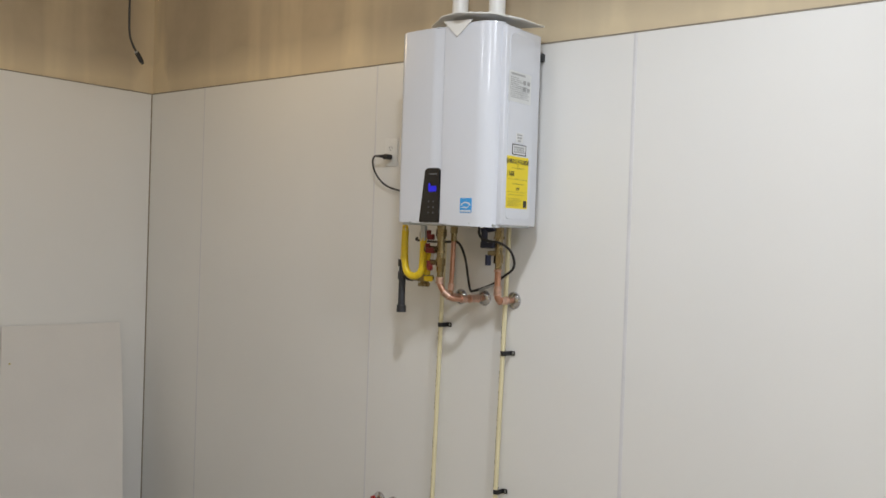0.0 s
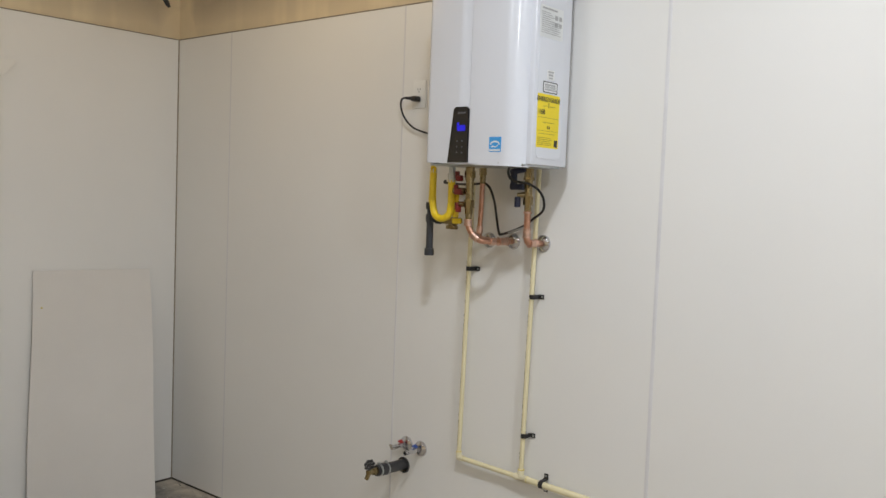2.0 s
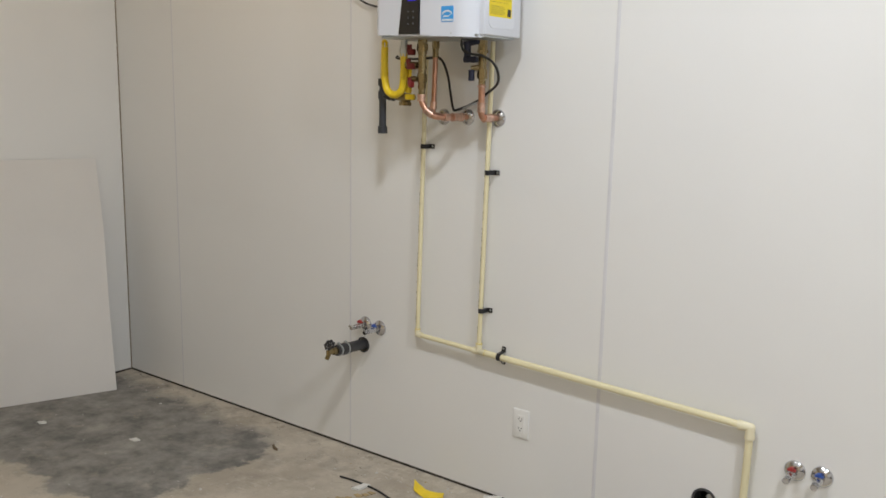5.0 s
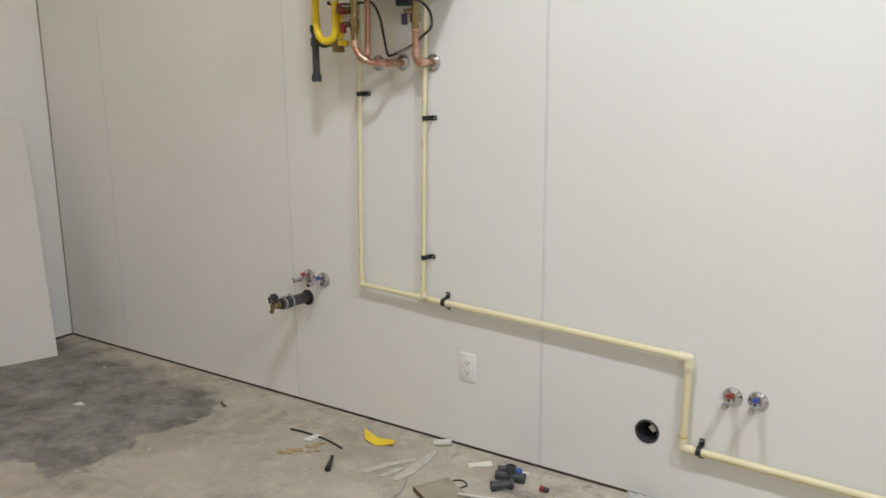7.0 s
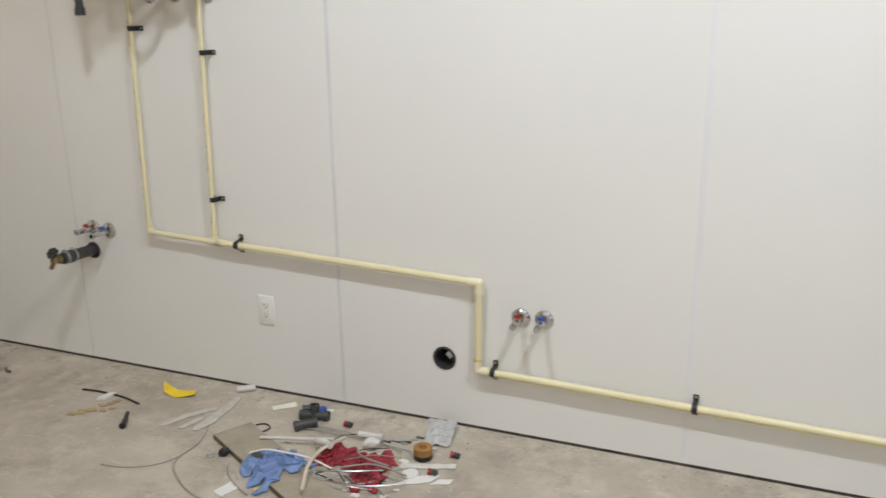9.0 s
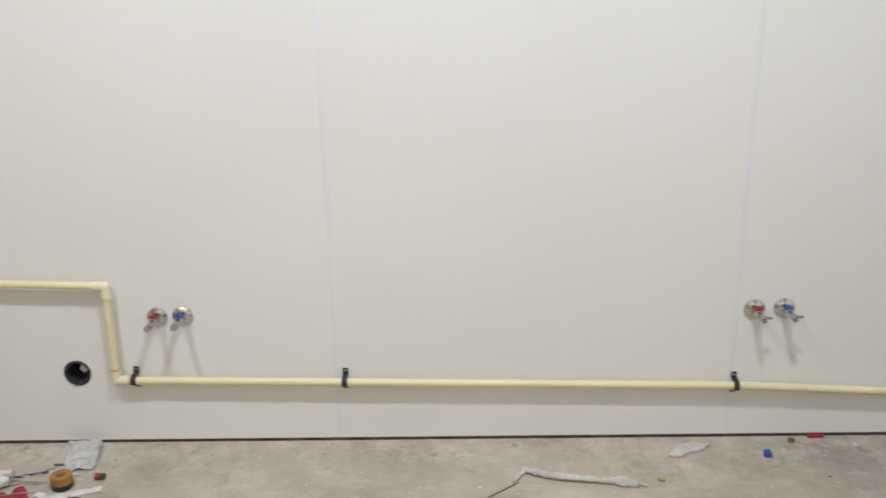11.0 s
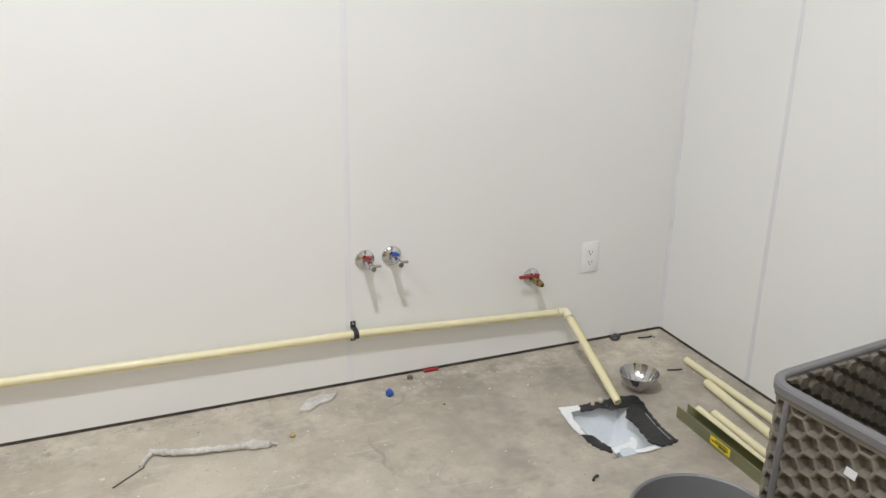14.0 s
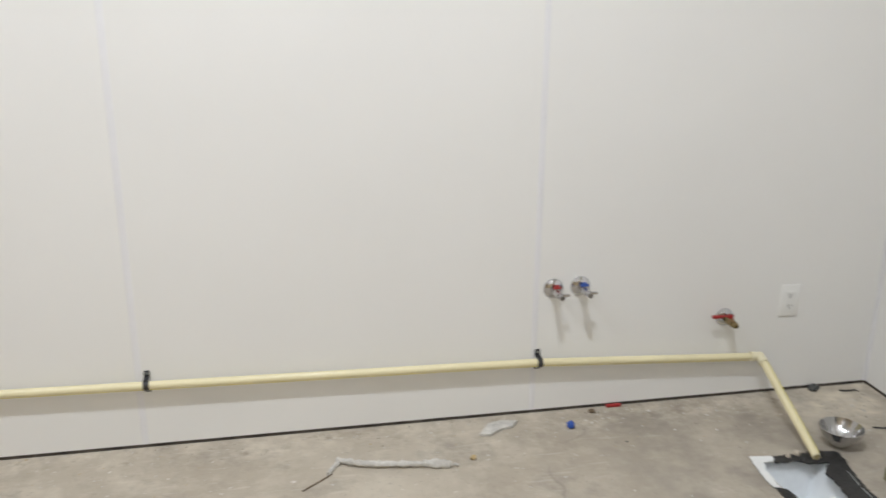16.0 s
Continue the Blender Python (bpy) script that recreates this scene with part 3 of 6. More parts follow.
lab = side_label("rating_label", -0.268, -0.126, 2.186, 2.292, LABEL_C, "pale printed rating label")
rows = [(-0.255, -0.165, 2.279, 0.006)]
for i in range(11):
    rows.append((-0.258, -0.205 + 0.012 * (i % 3), 2.268 - 0.0068 * i, 0.0022))
    if i > 3:
        rows.append((-0.196, -0.140 - 0.01 * (i % 2), 2.268 - 0.0068 * i, 0.0022))
side_bars(rows, lab, INK_G)
side_bars([(-0.178, -0.160, 2.252, 0.014), (-0.152, -0.135, 2.252, 0.014), (-0.178, -0.160, 2.230, 0.012), (-0.152, -0.135, 2.230, 0.012)], lab, INK_G)
lab = side_label("small_label", -0.212, -0.166, 2.046, 2.080, LABEL_W, "small white sticker")
side_bars([(-0.206, -0.172, 2.071, 0.005), (-0.203, -0.175, 2.060, 0.006), (-0.200, -0.178, 2.050, 0.005)], lab, INK_G)
lab = side_label("framed_label", -0.233, -0.145, 2.002, 2.040, INK, "white sticker with a black frame")
side2 = bmesh.new()
prism(side2, rounded(-0.229, -0.149, 2.005, 2.037, 0.003, 2), XS + 0.0004, XS + 0.0010, FACING_SIDE)
part("sticker_face", side2, LABEL_W, lab)
side_bars([(-0.222, -0.158, 2.026, 0.006), (-0.222, -0.150, 2.010, 0.005)] + [(-0.220 + 0.007 * i, -0.2165 + 0.007 * i + 0.001 * (i % 3), 2.017, 0.008) for i in range(9)], lab, INK_G, 0.0014)
lab = side_label("energy_label", -0.262, -0.127, 1.815, 1.997, LABEL_Y, "yellow energy rating label with black lettering")
TEXT_SIDE = lambda y, z: Matrix(((0, 0, 1, XS + 0.0012), (1, 0, 0, y), (0, 1, 0, z), (0, 0, 0, 1)))
write("ENERGYGUIDE", 0.0212, TEXT_SIDE(-0.195, 1.972), INK, lab)
write("168", 0.024, TEXT_SIDE(-0.234, 1.928), INK, lab)
write("154", 0.014, TEXT_SIDE(-0.192, 1.880), INK, lab)
side_bars([(-0.196, -0.192, 1.952, 0.018), (-0.230, -0.150, 1.9555, 0.0014), (-0.258, -0.256, 1.925, 0.02), (-0.257, -0.132, 1.917, 0.0010), (-0.225, -0.155, 1.900, 0.0018), (-0.257, -0.132, 1.872, 0.0010), (-0.250, -0.150, 1.862, 0.0012)]
          + [(-0.256, -0.178 + 0.01 * (i % 2), 1.848 - 0.006 * i, 0.0016) for i in range(5)], lab, INK_Y)
side_bars([(-0.153, -0.133, 1.820, 0.024)], lab, INK)
# hanging bracket behind the body
bm = bmesh.new()
rbox(bm, HX0 + 0.02, HX1 - 0.022, HYB, -0.0004, 2.365, 2.395, 0.002)
part("wall_bracket", bm, BLACK_PL, heater, "dark steel wall bracket")
bm = bmesh.new()
rbox(bm, HX0 + 0.012, HX1 - 0.02, -0.30, HYB - 0.01, HZ0 - 0.002, HZ0 + 0.006, 0.002)
part("bottom_plate", bm, STEEL, heater)

# vent cover plate and pipes on top
vent = thing("vent_pipe_pair", (2.33, -0.17, HZ1), "two white plastic vent pipes rising through a loose cover plate", "vent pipe")
bm = bmesh.new()
prism(bm, [(2.115, -0.17), (2.30, -0.335), (2.405, -0.384), (2.52, -0.325), (2.578, -0.235), (2.565, -0.07), (2.20, -0.06)], 0, 0.005)
for v in bm.verts:
    v.co.z += 2.492 + 0.062 * (2.33 - v.co.x) + 0.05 * (v.co.y + 0.2) - (0.010 if v.co.x > 2.55 else 0)
bmesh.ops.bevel(bm, geom=bm.edges[:], offset=0.0015, segments=1, affect="EDGES")
part("cover_plate", bm, PVC_W, vent, "thin white cover plate, slightly bent")
bm = bmesh.new()
prism(bm, [(2.312, 2.470), (2.440, 2.462), (2.376, 2.410)], -0.3385, -0.3365, FACING_WALL)
part("bent_corner", bm, PVC_W, vent, "corner of the plate folded down", flat=True)
for x in (2.255, 2.423):
    bm = bmesh.new()
    cyl(bm, (x, -0.17, HZ1 - 0.01), (x, -0.17, ZC), 0.030, seg=32)
    vp = part("vent_pipe", bm, PVC_W, vent)
    bm = bmesh.new()
    cyl(bm, (x, -0.17, HZ1 - 0.01), (x, -0.17, HZ1 + 0.035), 0.036, seg=32)
    part("collar", bm, PVC_W, vp)


# ---- plumbing under the heater ----
def nut_stack(bm, x, y, zs):
    for z0, z1, r, hexed in zs:
        cyl(bm, (x, y, z0), (x, y, z1), r, seg=6 if hexed else 20)


def wall_rose(x, z, parent, r=0.031):
    b = bmesh.new()
    lathe(b, [(r, 0.0), (r, 0.002), (r * 0.92, 0.006), (r * 0.62, 0.012), (r * 0.45, 0.014), (r * 0.3, 0.014)], Matrix.Translation((x, 0, z)) @ Euler((radians(90), 0, 0)).to_matrix().to_4x4(), 36)
    return part("escutcheon", b, CHROME, parent)


hot = thing("hot_water_pipe", (2.23, -0.2, 1.6), "copper hot water pipe with brass isolation valve and red handles", "water pipe")
bm = bmesh.new()
nut_stack(bm, 2.232, -0.20, [(1.735, 1.748, 0.017, False), (1.708, 1.735, 0.0205, True), (1.698, 1.708, 0.017, False), (1.655, 1.698, 0.0145, False), (1.645, 1.655, 0.017, False), (1.628, 1.645, 0.0145, False), (1.598, 1.628, 0.0185, True), (1.575, 1.598, 0.0145, True), (1.553, 1.575, 0.012, False)])
valve = part("isolation_valve", bm, BRASS, hot, "tarnished brass valve body")
bm = bmesh.new()
cyl(bm, (2.215, -0.205, 1.658), (2.170, -0.215, 1.660), 0.013, seg=16)
cyl(bm, (2.215, -0.205, 1.61), (2.19, -0.21, 1.61), 0.010, seg=16)
part("valve_port", bm, BRASS, valve)
for z, l in ((1.705, 0.026), (1.655, 0.036), (1.590, 0.016)):
    bm = bmesh.new()
    rbox(bm, 2.195 - l * 0.5, 2.195 + l * 0.5, -0.226, -0.206, z - 0.011, z + 0.011, 0.004)
    cyl(bm, (2.195 - l * 0.4, -0.216, z), (2.195 - l * 0.4, -0.216, z + 0.026), 0.009, seg=12)
    part("handle", bm, DKRED, valve, "dull red plastic valve handle")
bm = bmesh.new()
tube(bm, smooth_path([(2.232, -0.20, 1.57), (2.230, -0.20, 1.545), (2.236, -0.197, 1.52), (2.252, -0.190, 1.495), (2.270, -0.176, 1.480), (2.284, -0.15, 1.476), (2.293, -0.10, 1.475), (2.297, -0.01, 1.475)], 7), 0.0112, 16)
pipe = part("copper_pipe", bm, COPPER, hot)
for a, b in (((2.231, -0.2, 1.552), (2.231, -0.2, 1.535)), ((2.248, -0.193, 1.500), (2.262, -0.183, 1.486)), ((2.287, -0.14, 1.4755), (2.291, -0.115, 1.475)), ((2.294, -0.09, 1.475), (2.296, -0.045, 1.475))):
    bm = bmesh.new()
    cyl(bm, a, b, 0.0145, seg=16)
    part("solder_joint", bm, SOLDER, hot)
wall_rose(2.297, 1.475, hot)
for a, b in (((2.2305, -0.2, 1.5355), (2.2305, -0.2, 1.5315)), ((2.231, -0.2, 1.5555), (2.231, -0.2, 1.551)), ((2.2465, -0.194, 1.502), (2.2485, -0.193, 1.499)), ((2.262, -0.183, 1.4865), (2.2645, -0.181, 1.4845)), ((2.2965, -0.043, 1.475), (2.2965, -0.039, 1.475)), ((2.2935, -0.094, 1.475), (2.294, -0.090, 1.475))):
    bm = bmesh.new()
    cyl(bm, a, b, 0.0160, seg=18)
    part("joint_ring", bm, SOLDER, hot)
hot.location.x -= 0.008
pipe2 = thing("cold_water_pipe", (2.215, -0.11, 1.6), "straight copper pipe dropping from the heater to the wall", "water pipe")
bm = bmesh.new()
nut_stack(bm, 2.222, -0.11, [(1.722, 1.748, 0.014, True), (1.690, 1.722, 0.0115, False)])
part("union_nut", bm, BRASS, pipe2)
bm = bmesh.new()
tube(bm, smooth_path([(2.222, -0.11, 1.70), (2.220, -0.11, 1.60), (2.216, -0.11, 1.505), (2.212, -0.103, 1.484), (2.205, -0.08, 1.478), (2.185, -0.01, 1.476)], 6), 0.0095, 16)
part("copper_pipe", bm, COPPER, pipe2)
bm = bmesh.new()
cyl(bm, (2.217, -0.11, 1.53), (2.216, -0.11, 1.503), 0.0125, seg=16)
cyl(bm, (2.209, -0.092, 1.480), (2.199, -0.06, 1.477), 0.0125, seg=16)
part("elbow", bm, SOLDER, pipe2)
wall_rose(2.183, 1.472, pipe2, 0.031)
pipe2.location.x -= 0.008
cold = thing("return_water_pipe", (2.434, -0.1, 1.6), "copper pipe with brass isolation valve and dark blue handles", "water pipe")
bm = bmesh.new()
nut_stack(bm, 2.434, -0.10, [(1.715, 1.748, 0.017, True), (1.705, 1.715, 0.020, True), (1.645, 1.705, 0.015, False), (1.615, 1.648, 0.018, True), (1.585, 1.615, 0.0125, True)])
cyl(bm, (2.43, -0.105, 1.655), (2.398, -0.115, 1.65), 0.010, seg=14)
valve = part("isolation_valve", bm, BRASS, cold)
bm = bmesh.new()
rbox(bm, 2.372, 2.430, -0.135, -0.115, 1.670, 1.692, 0.005)
cyl(bm, (2.385, -0.125, 1.68), (2.385, -0.125, 1.74), 0.012, seg=14)
cyl(bm, (2.37, -0.12, 1.735), (2.43, -0.12, 1.745), 0.011, seg=14)
part("handle", bm, DKBLUE, valve, "dark blue plastic valve handle")
bm = bmesh.new()
cyl(bm, (2.400, -0.118, 1.645), (2.400, -0.118, 1.607), 0.011, seg=14)
part("drain_cap", bm, DKBLUE, valve)
bm = bmesh.new()
tube(bm, smooth_path([(2.434, -0.10, 1.595), (2.434, -0.10, 1.55), (2.434, -0.10, 1.50), (2.435, -0.092, 1.481), (2.437, -0.07, 1.476), (2.440, -0.01, 1.475)], 6), 0.0118, 16)
part("copper_pipe", bm, COPPER, cold)
bm = bmesh.new()
cyl(bm, (2.434, -0.10, 1.525), (2.434, -0.10, 1.498), 0.0142, seg=18)
cyl(bm, (2.436, -0.082, 1.477), (2.438, -0.045, 1.475), 0.0142, seg=18)
part("elbow", bm, SOLDER, cold)
wall_rose(2.441, 1.474, cold, 0.033)
for z0, z1 in ((1.5265, 1.5305), (1.4965, 1.5005), (1.585, 1.591)):
    bm = bmesh.new()
    cyl(bm, (2.434, -0.10, z0), (2.434, -0.10, z1), 0.0160, seg=18)
    part("joint_ring", bm, SOLDER, cold)
for y0, y1 in ((-0.086, -0.082), (-0.045, -0.041)):
    bm = bmesh.new()
    cyl(bm, (2.4365, y0, 1.476), (2.4368, y1, 1.476), 0.0160, seg=18)
    part("joint_ring", bm, SOLDER, cold)
cold.location.x -= 0.016

gas = thing("gas_connection", (2.09, -0.2, 1.55), "yellow coated gas hose looped onto a dark drip leg", "gas hose")
pts = smooth_path([(2.138, -0.20, 1.70), (2.138, -0.20, 1.66), (2.137, -0.20, 1.60), (2.126, -0.20, 1.566), (2.092, -0.20, 1.552), (2.060, -0.20, 1.568), (2.048, -0.20, 1.61), (2.045, -0.20, 1.68), (2.044, -0.198, 1.735)], 10)
bm = bmesh.new()
tube(bm, pts, 0.0135, 16, 0.035)
part("hose", bm, GASY, gas, "ribbed yellow hose")
bm = bmesh.new()
tube(bm, smooth_path([(2.043, -0.196, 1.737), (2.030, -0.185, 1.742), (2.016, -0.17, 1.72), (2.010, -0.165, 1.66), (2.004, -0.160, 1.60)], 6), 0.0115, 14, 0.03)
part("hose_tail", bm, GASY, gas)
bm = bmesh.new()
for k in range(5):
    a = radians(72 * k)
    prism(bm, [(-0.006, 0), (0.006, 0), (0.002, 0.018)], 0, 0.001, Matrix.Translation((2.044 + 0.012 * math.cos(a), -0.198 + 0.012 * math.sin(a), 1.725)) @ Euler((radians(90), radians(12), a + 1.57)).to_matrix().to_4x4())
part("torn_sleeve", bm, LABEL_W, gas, "torn pale wrapping at the hose end", flat=True)
bm = bmesh.new()
nut_stack(bm, 2.138, -0.20, [(1.722, 1.748, 0.0125, False), (1.705, 1.724, 0.0165, True), (1.690, 1.705, 0.0150, True)])
part("inlet_nut", bm, STEEL, gas, "grey blue steel flare nut")
bm = bmesh.new()
cyl(bm, (1.998, -0.155, 1.415), (1.998, -0.155, 1.60), 0.0135, seg=20)
for z0, z1, r in ((1.405, 1.432, 0.0185), (1.535, 1.565, 0.0180), (1.585, 1.612, 0.0185)):
    cyl(bm, (1.998, -0.155, z0), (1.998, -0.155, z1), r, seg=20)
cyl(bm, (1.998, -0.155, 1.549), (2.075, -0.150, 1.545), 0.0135, seg=18)
cyl(bm, (2.03, -0.153, 1.547), (2.05, -0.152, 1.546), 0.0175, seg=18)
part("drip_leg", bm, IRON, gas, "dark iron tee with a capped drip leg")
bm = bmesh.new()
cyl(bm, (2.075, -0.150, 1.545), (2.125, -0.148, 1.543), 0.016, seg=8)
cyl(bm, (2.10, -0.15, 1.545), (2.10, -0.15, 1.515), 0.012, seg=12)
rbox(bm, 2.085, 2.125, -0.165, -0.135, 1.512, 1.528, 0.004)
cyl(bm, (2.10, -0.149, 1.544), (2.105, -0.10, 1.544), 0.012, seg=12)
gv = part("gas_valve", bm, BRASS, gas, "brass gas valve")
bm = bmesh.new()
tube(bm, smooth_path([(2.14, -0.175, 1.56), (2.145, -0.175, 1.60), (2.152, -0.175, 1.66)], 5), 0.012, 12)
rbox(bm, 2.13, 2.168, -0.183, -0.170, 1.535, 1.556, 0.004)
part("lever", bm, GASY, gv, "yellow valve lever")
bm = bmesh.new()
rbox(bm, 2.155, 2.178, -0.18, -0.165, 1.610, 1.650, 0.003)
part("tag", bm, PVC_W, gas, "white paper tag")

cable = thing("power_cable", (2.35, -0.1, 1.6), "black flexible cable looping under the heater", "cable")
bm = bmesh.new()
tube(bm, smooth_path([(2.385, -0.18, 1.748), (2.383, -0.18, 1.728), (2.392, -0.175, 1.708), (2.415, -0.165, 1.698), (2.45, -0.145, 1.692), (2.472, -0.11, 1.668), (2.480, -0.09, 1.632), (2.463, -0.07, 1.596), (2.41, -0.05, 1.566), (2.345, -0.03, 1.532), (2.250, -0.02, 1.500), (2.236, -0.025, 1.508), (2.242, -0.05, 1.56), (2.244, -0.07, 1.62), (2.240, -0.09, 1.665), (2.225, -0.10, 1.688), (2.20, -0.10, 1.690), (2.12, -0.09, 1.686), (2.00, -0.07, 1.690), (1.99, -0.06, 1.70)], 7), 0.0048, 8)
part("cable_run", bm, BLACK_PL, cable)
bm = bmesh.new()
tube(bm, [(2.37, -0.031, 1.5385), (2.28, -0.021, 1.5065)], 0.0062, 8)
part("grey_sleeve", bm, INK_G, cable)


# ---- cream drain pipe on the wall ----
YP = -0.030
drain = thing("condensate_pipe", (2.085, YP, 0.595), "cream plastic drain pipe clipped along the white wall", "pipe")


def run(p, q, r, name="pipe"):
    b = bmesh.new()
    cyl(b, p, q, r, seg=24)
    return part(name, b, CPVC, drain)


def elbow(p, d1, d2, r, reach=0.030):
    b = bmesh.new()
    p = Vector(p)
    for d in (d1, d2):
        cyl(b, p, p + Vector(d) * reach, r, seg=24)
        cyl(b, p + Vector(d) * (reach - 0.012), p + Vector(d) * reach, r * 1.07, seg=24)
    bmesh.ops.create_uvsphere(b, u_segments=20, v_segments=12, radius=r * 1.02, matrix=Matrix.Translation(p))
    return part("elbow_fitting", b, CPVC_FIT, drain)


def seep(p, r, d=(0, 0, 1)):
    b = bmesh.new()
    p, d = Vector(p), Vector(d)
    cyl(b, p - d * 0.0025, p + d * 0.0025, r, seg=20)
    return part("cement_bead", b, GLUE, drain, "dried yellow solvent cement")


RV, RH = 0.0090, 0.0123
V1, V2 = ((2.085, YP, 0.595), (2.108, YP, 1.70)), ((2.389, YP, 0.592), (2.414, YP, 1.748))
run(*V1, RV), run(*V2, RV)
E2, E3, E4, SAG = (3.435, YP, 0.545), (3.430, YP, 0.231), (6.156, YP, 0.148), (5.366, YP, 0.1905)
PE = (6.113, -0.452, 0.010)
run((2.085, YP, 0.595), (2.389, YP, 0.584), RV * 1.05)
run((2.389, YP, 0.584), E2, RH)
run(E2, E3, RH), run(E3, SAG, RH), run(SAG, E4, RH)
out_dir = (Vector(PE) - Vector(E4)).normalized()
bm = bmesh.new()
cyl(bm, E4, PE, RH, seg=24, caps=False)
cyl(bm, PE, Vector(PE) + out_dir * -0.15, RH * 0.8, seg=24, caps=False)
b0 = out_dir.to_track_quat("Z", "Y").to_matrix().to_4x4()
lathe(bm, [(RH, 0), (RH * 0.8, 0)], Matrix.Translation(PE) @ b0, 24)
part("pipe", bm, CPVC, drain)
along = (Vector(SAG) - Vector(E3)).normalized()
last = (Vector(E4) - Vector(SAG)).normalized()
elbow(V1[0], (0, 0, 1), (1, 0, -0.03), RV * 1.28, 0.022)
elbow((2.389, YP, 0.584), (0, 0, 1), (1, 0, -0.03), RV * 1.4, 0.030)
elbow((2.389, YP, 0.584), (-1, 0, 0.03), (1, 0, -0.03), RV * 1.4, 0.026)
elbow(E2, (-1, 0, 0.03), (0, 0, -1), RH * 1.22, 0.038)
elbow(E3, (0, 0, 1), along, RH * 1.22, 0.036)
elbow(E4, -last, out_dir, RH * 1.22, 0.036)
seep((3.4305, YP, 0.271), RH * 1.24), seep((2.390, YP, 0.615), RV * 1.42), seep((2.0855, YP, 0.618), RV * 1.3)
seep((2.419, YP, 0.583), RV * 1.42, along)
# factory print along the pipes
bm = bmesh.new()
rng = random.Random(4)
for (a, b), r in ((V1, RV), (V2, RV)):
    a, b = Vector(a), Vector(b)
    z = 0.05
    while z < 0.80:
        l = rng.choice((0.006, 0.010, 0.016))
        if rng.random() < 0.62:
            p = a + (b - a).normalized() * z
            box(bm, p.x - 0.0095 + 0.003, p.x - 0.0095 + 0.0055, p.y - 0.0075, p.y - 0.0070, p.z, p.z + l)
        z += l + 0.006
tagged(part("factory_print", bm, PRINT, drain, "dark factory print on the pipe", flat=True), kind="stuff")
bm = bmesh.new()
for (a, b), t0, t1 in (((E3, SAG), 0.02, 1.0), ((SAG, E4), 0.0, 0.94)):
    a, b = Vector(a), Vector(b)
    if t1:
        d = b - a
        tube(bm, [a + d * t0 + Vector((0, -0.004, -RH * 0.93)), a + d * t1 + Vector((0, -0.004, -RH * 0.93))], 0.0022, 6)
tube(bm, [Vector(E4) + Vector((0.0095, 0, 0.005)) + out_dir * 0.04, Vector(PE) + Vector((0.0095, 0, 0.005)) - out_dir * 0.01], 0.0040, 8)
part("yellow_stripe", bm, STRIPE, drain, "yellow stripe along the pipe")


def pipe_strap(p, r, upright):
    """A two-hole strap over a pipe; upright: its ears lie above and below."""
    ob = thing("pipe_strap", (p[0], 0, p[2]), "black plastic two-hole pipe strap screwed to the wall", "pipe strap", "pipe straps on the wall")
    m = Matrix.Translation((p[0], 0, p[2])) @ (Euler((0, radians(90), 0)).to_matrix().to_4x4() if upright else Matrix())
    b = bmesh.new()
    R, w = r + 0.0035, 0.0085
    prof = [(-R - 0.019, -0.0005), (-R - 0.019, -0.004), (-R, -0.004), (-R, YP)]
    prof += [(R * math.cos(a), YP - R * math.sin(a)) for a in [radians(180 - 20 * k) for k in range(1, 9)]]
    prof += [(R, YP), (R, -0.004), (R + 0.019, -0.004), (R + 0.019, -0.0005)]
    inner = [(R - 0.003, -0.0005), (R - 0.003, YP)] + [((R - 0.003) * math.cos(a), YP - (R - 0.003) * math.sin(a)) for a in [radians(20 * k) for k in range(1, 9)]] + [(-R + 0.003, YP), (-R + 0.003, -0.0005)]
    prism(b, prof + inner, -w, w, m)
    bmesh.ops.bevel(b, geom=[e for e in b.edges if e.calc_length() > 0.012], offset=0.001, segments=1, affect="EDGES")
    part("strap_band", b, BLACK_PL, ob)
    for sx in (-1, 1):
        b = bmesh.new()
        c = m @ Vector((sx * (R + 0.011), -0.004, 0))
        lathe(b, [(0.0048, 0.0), (0.0046, 0.0016), (0.002, 0.003), (0.0003, 0.003)], Matrix.Translation(c) @ Euler((radians(90), 0, 0)).to_matrix().to_4x4(), 12)
        part("screw", b, STEEL, ob)
    return ob


for p, r, up in (((2.102, YP, 1.356), RV, False), ((2.409, YP, 1.275), RV, False), ((2.396, YP, 0.747), RV, False), ((2.486, YP, 0.581), RH, True),
                 ((3.485, YP, 0.230), RH, True), ((4.147, YP, 0.2165), RH, True), ((5.366, YP, 0.1890), RH, True)):
    pipe_strap(p, r, up)


# ---- outlets ----
def outlet(x, z, label, cat="outlet"):
    ob = thing("wall_outlet", (x, 0, z), label, cat, "white wall outlets")
    b = bmesh.new()
    rbox(b, x - 0.0352, x + 0.0352, -0.0055, -0.0002, z - 0.0572, z + 0.0572, 0.0025)
    plate = part("cover_plate", b, PVC_W, ob)
    b = bmesh.new()
    rbox(b, x - 0.0168, x + 0.0168, -0.0072, -0.005, z - 0.0335, z + 0.0335, 0.001, 1)
    face = part("receptacle", b, PVC_W, ob)
    for s in (-1, 1):
        zc = z + s * 0.019
        for x0, x1, z0, z1 in ((-0.0075, -0.0055, -0.002, 0.006), (0.0055, 0.0075, -0.002, 0.005), (-0.0022, 0.0022, -0.0100, -0.0060)):
            b = bmesh.new()
            box(b, x + x0, x + x1, -0.0078, -0.0068, zc + z0, zc + z1)
            part("slot", b, INK, face, flat=True)
    for s in (-1, 1):
        b = bmesh.new()
        cyl(b, (x, -0.0064, z + s * 0.048), (x, -0.0050, z + s * 0.048), 0.0028, seg=12)
        part("screw", b, PVC_W, plate)
    return ob


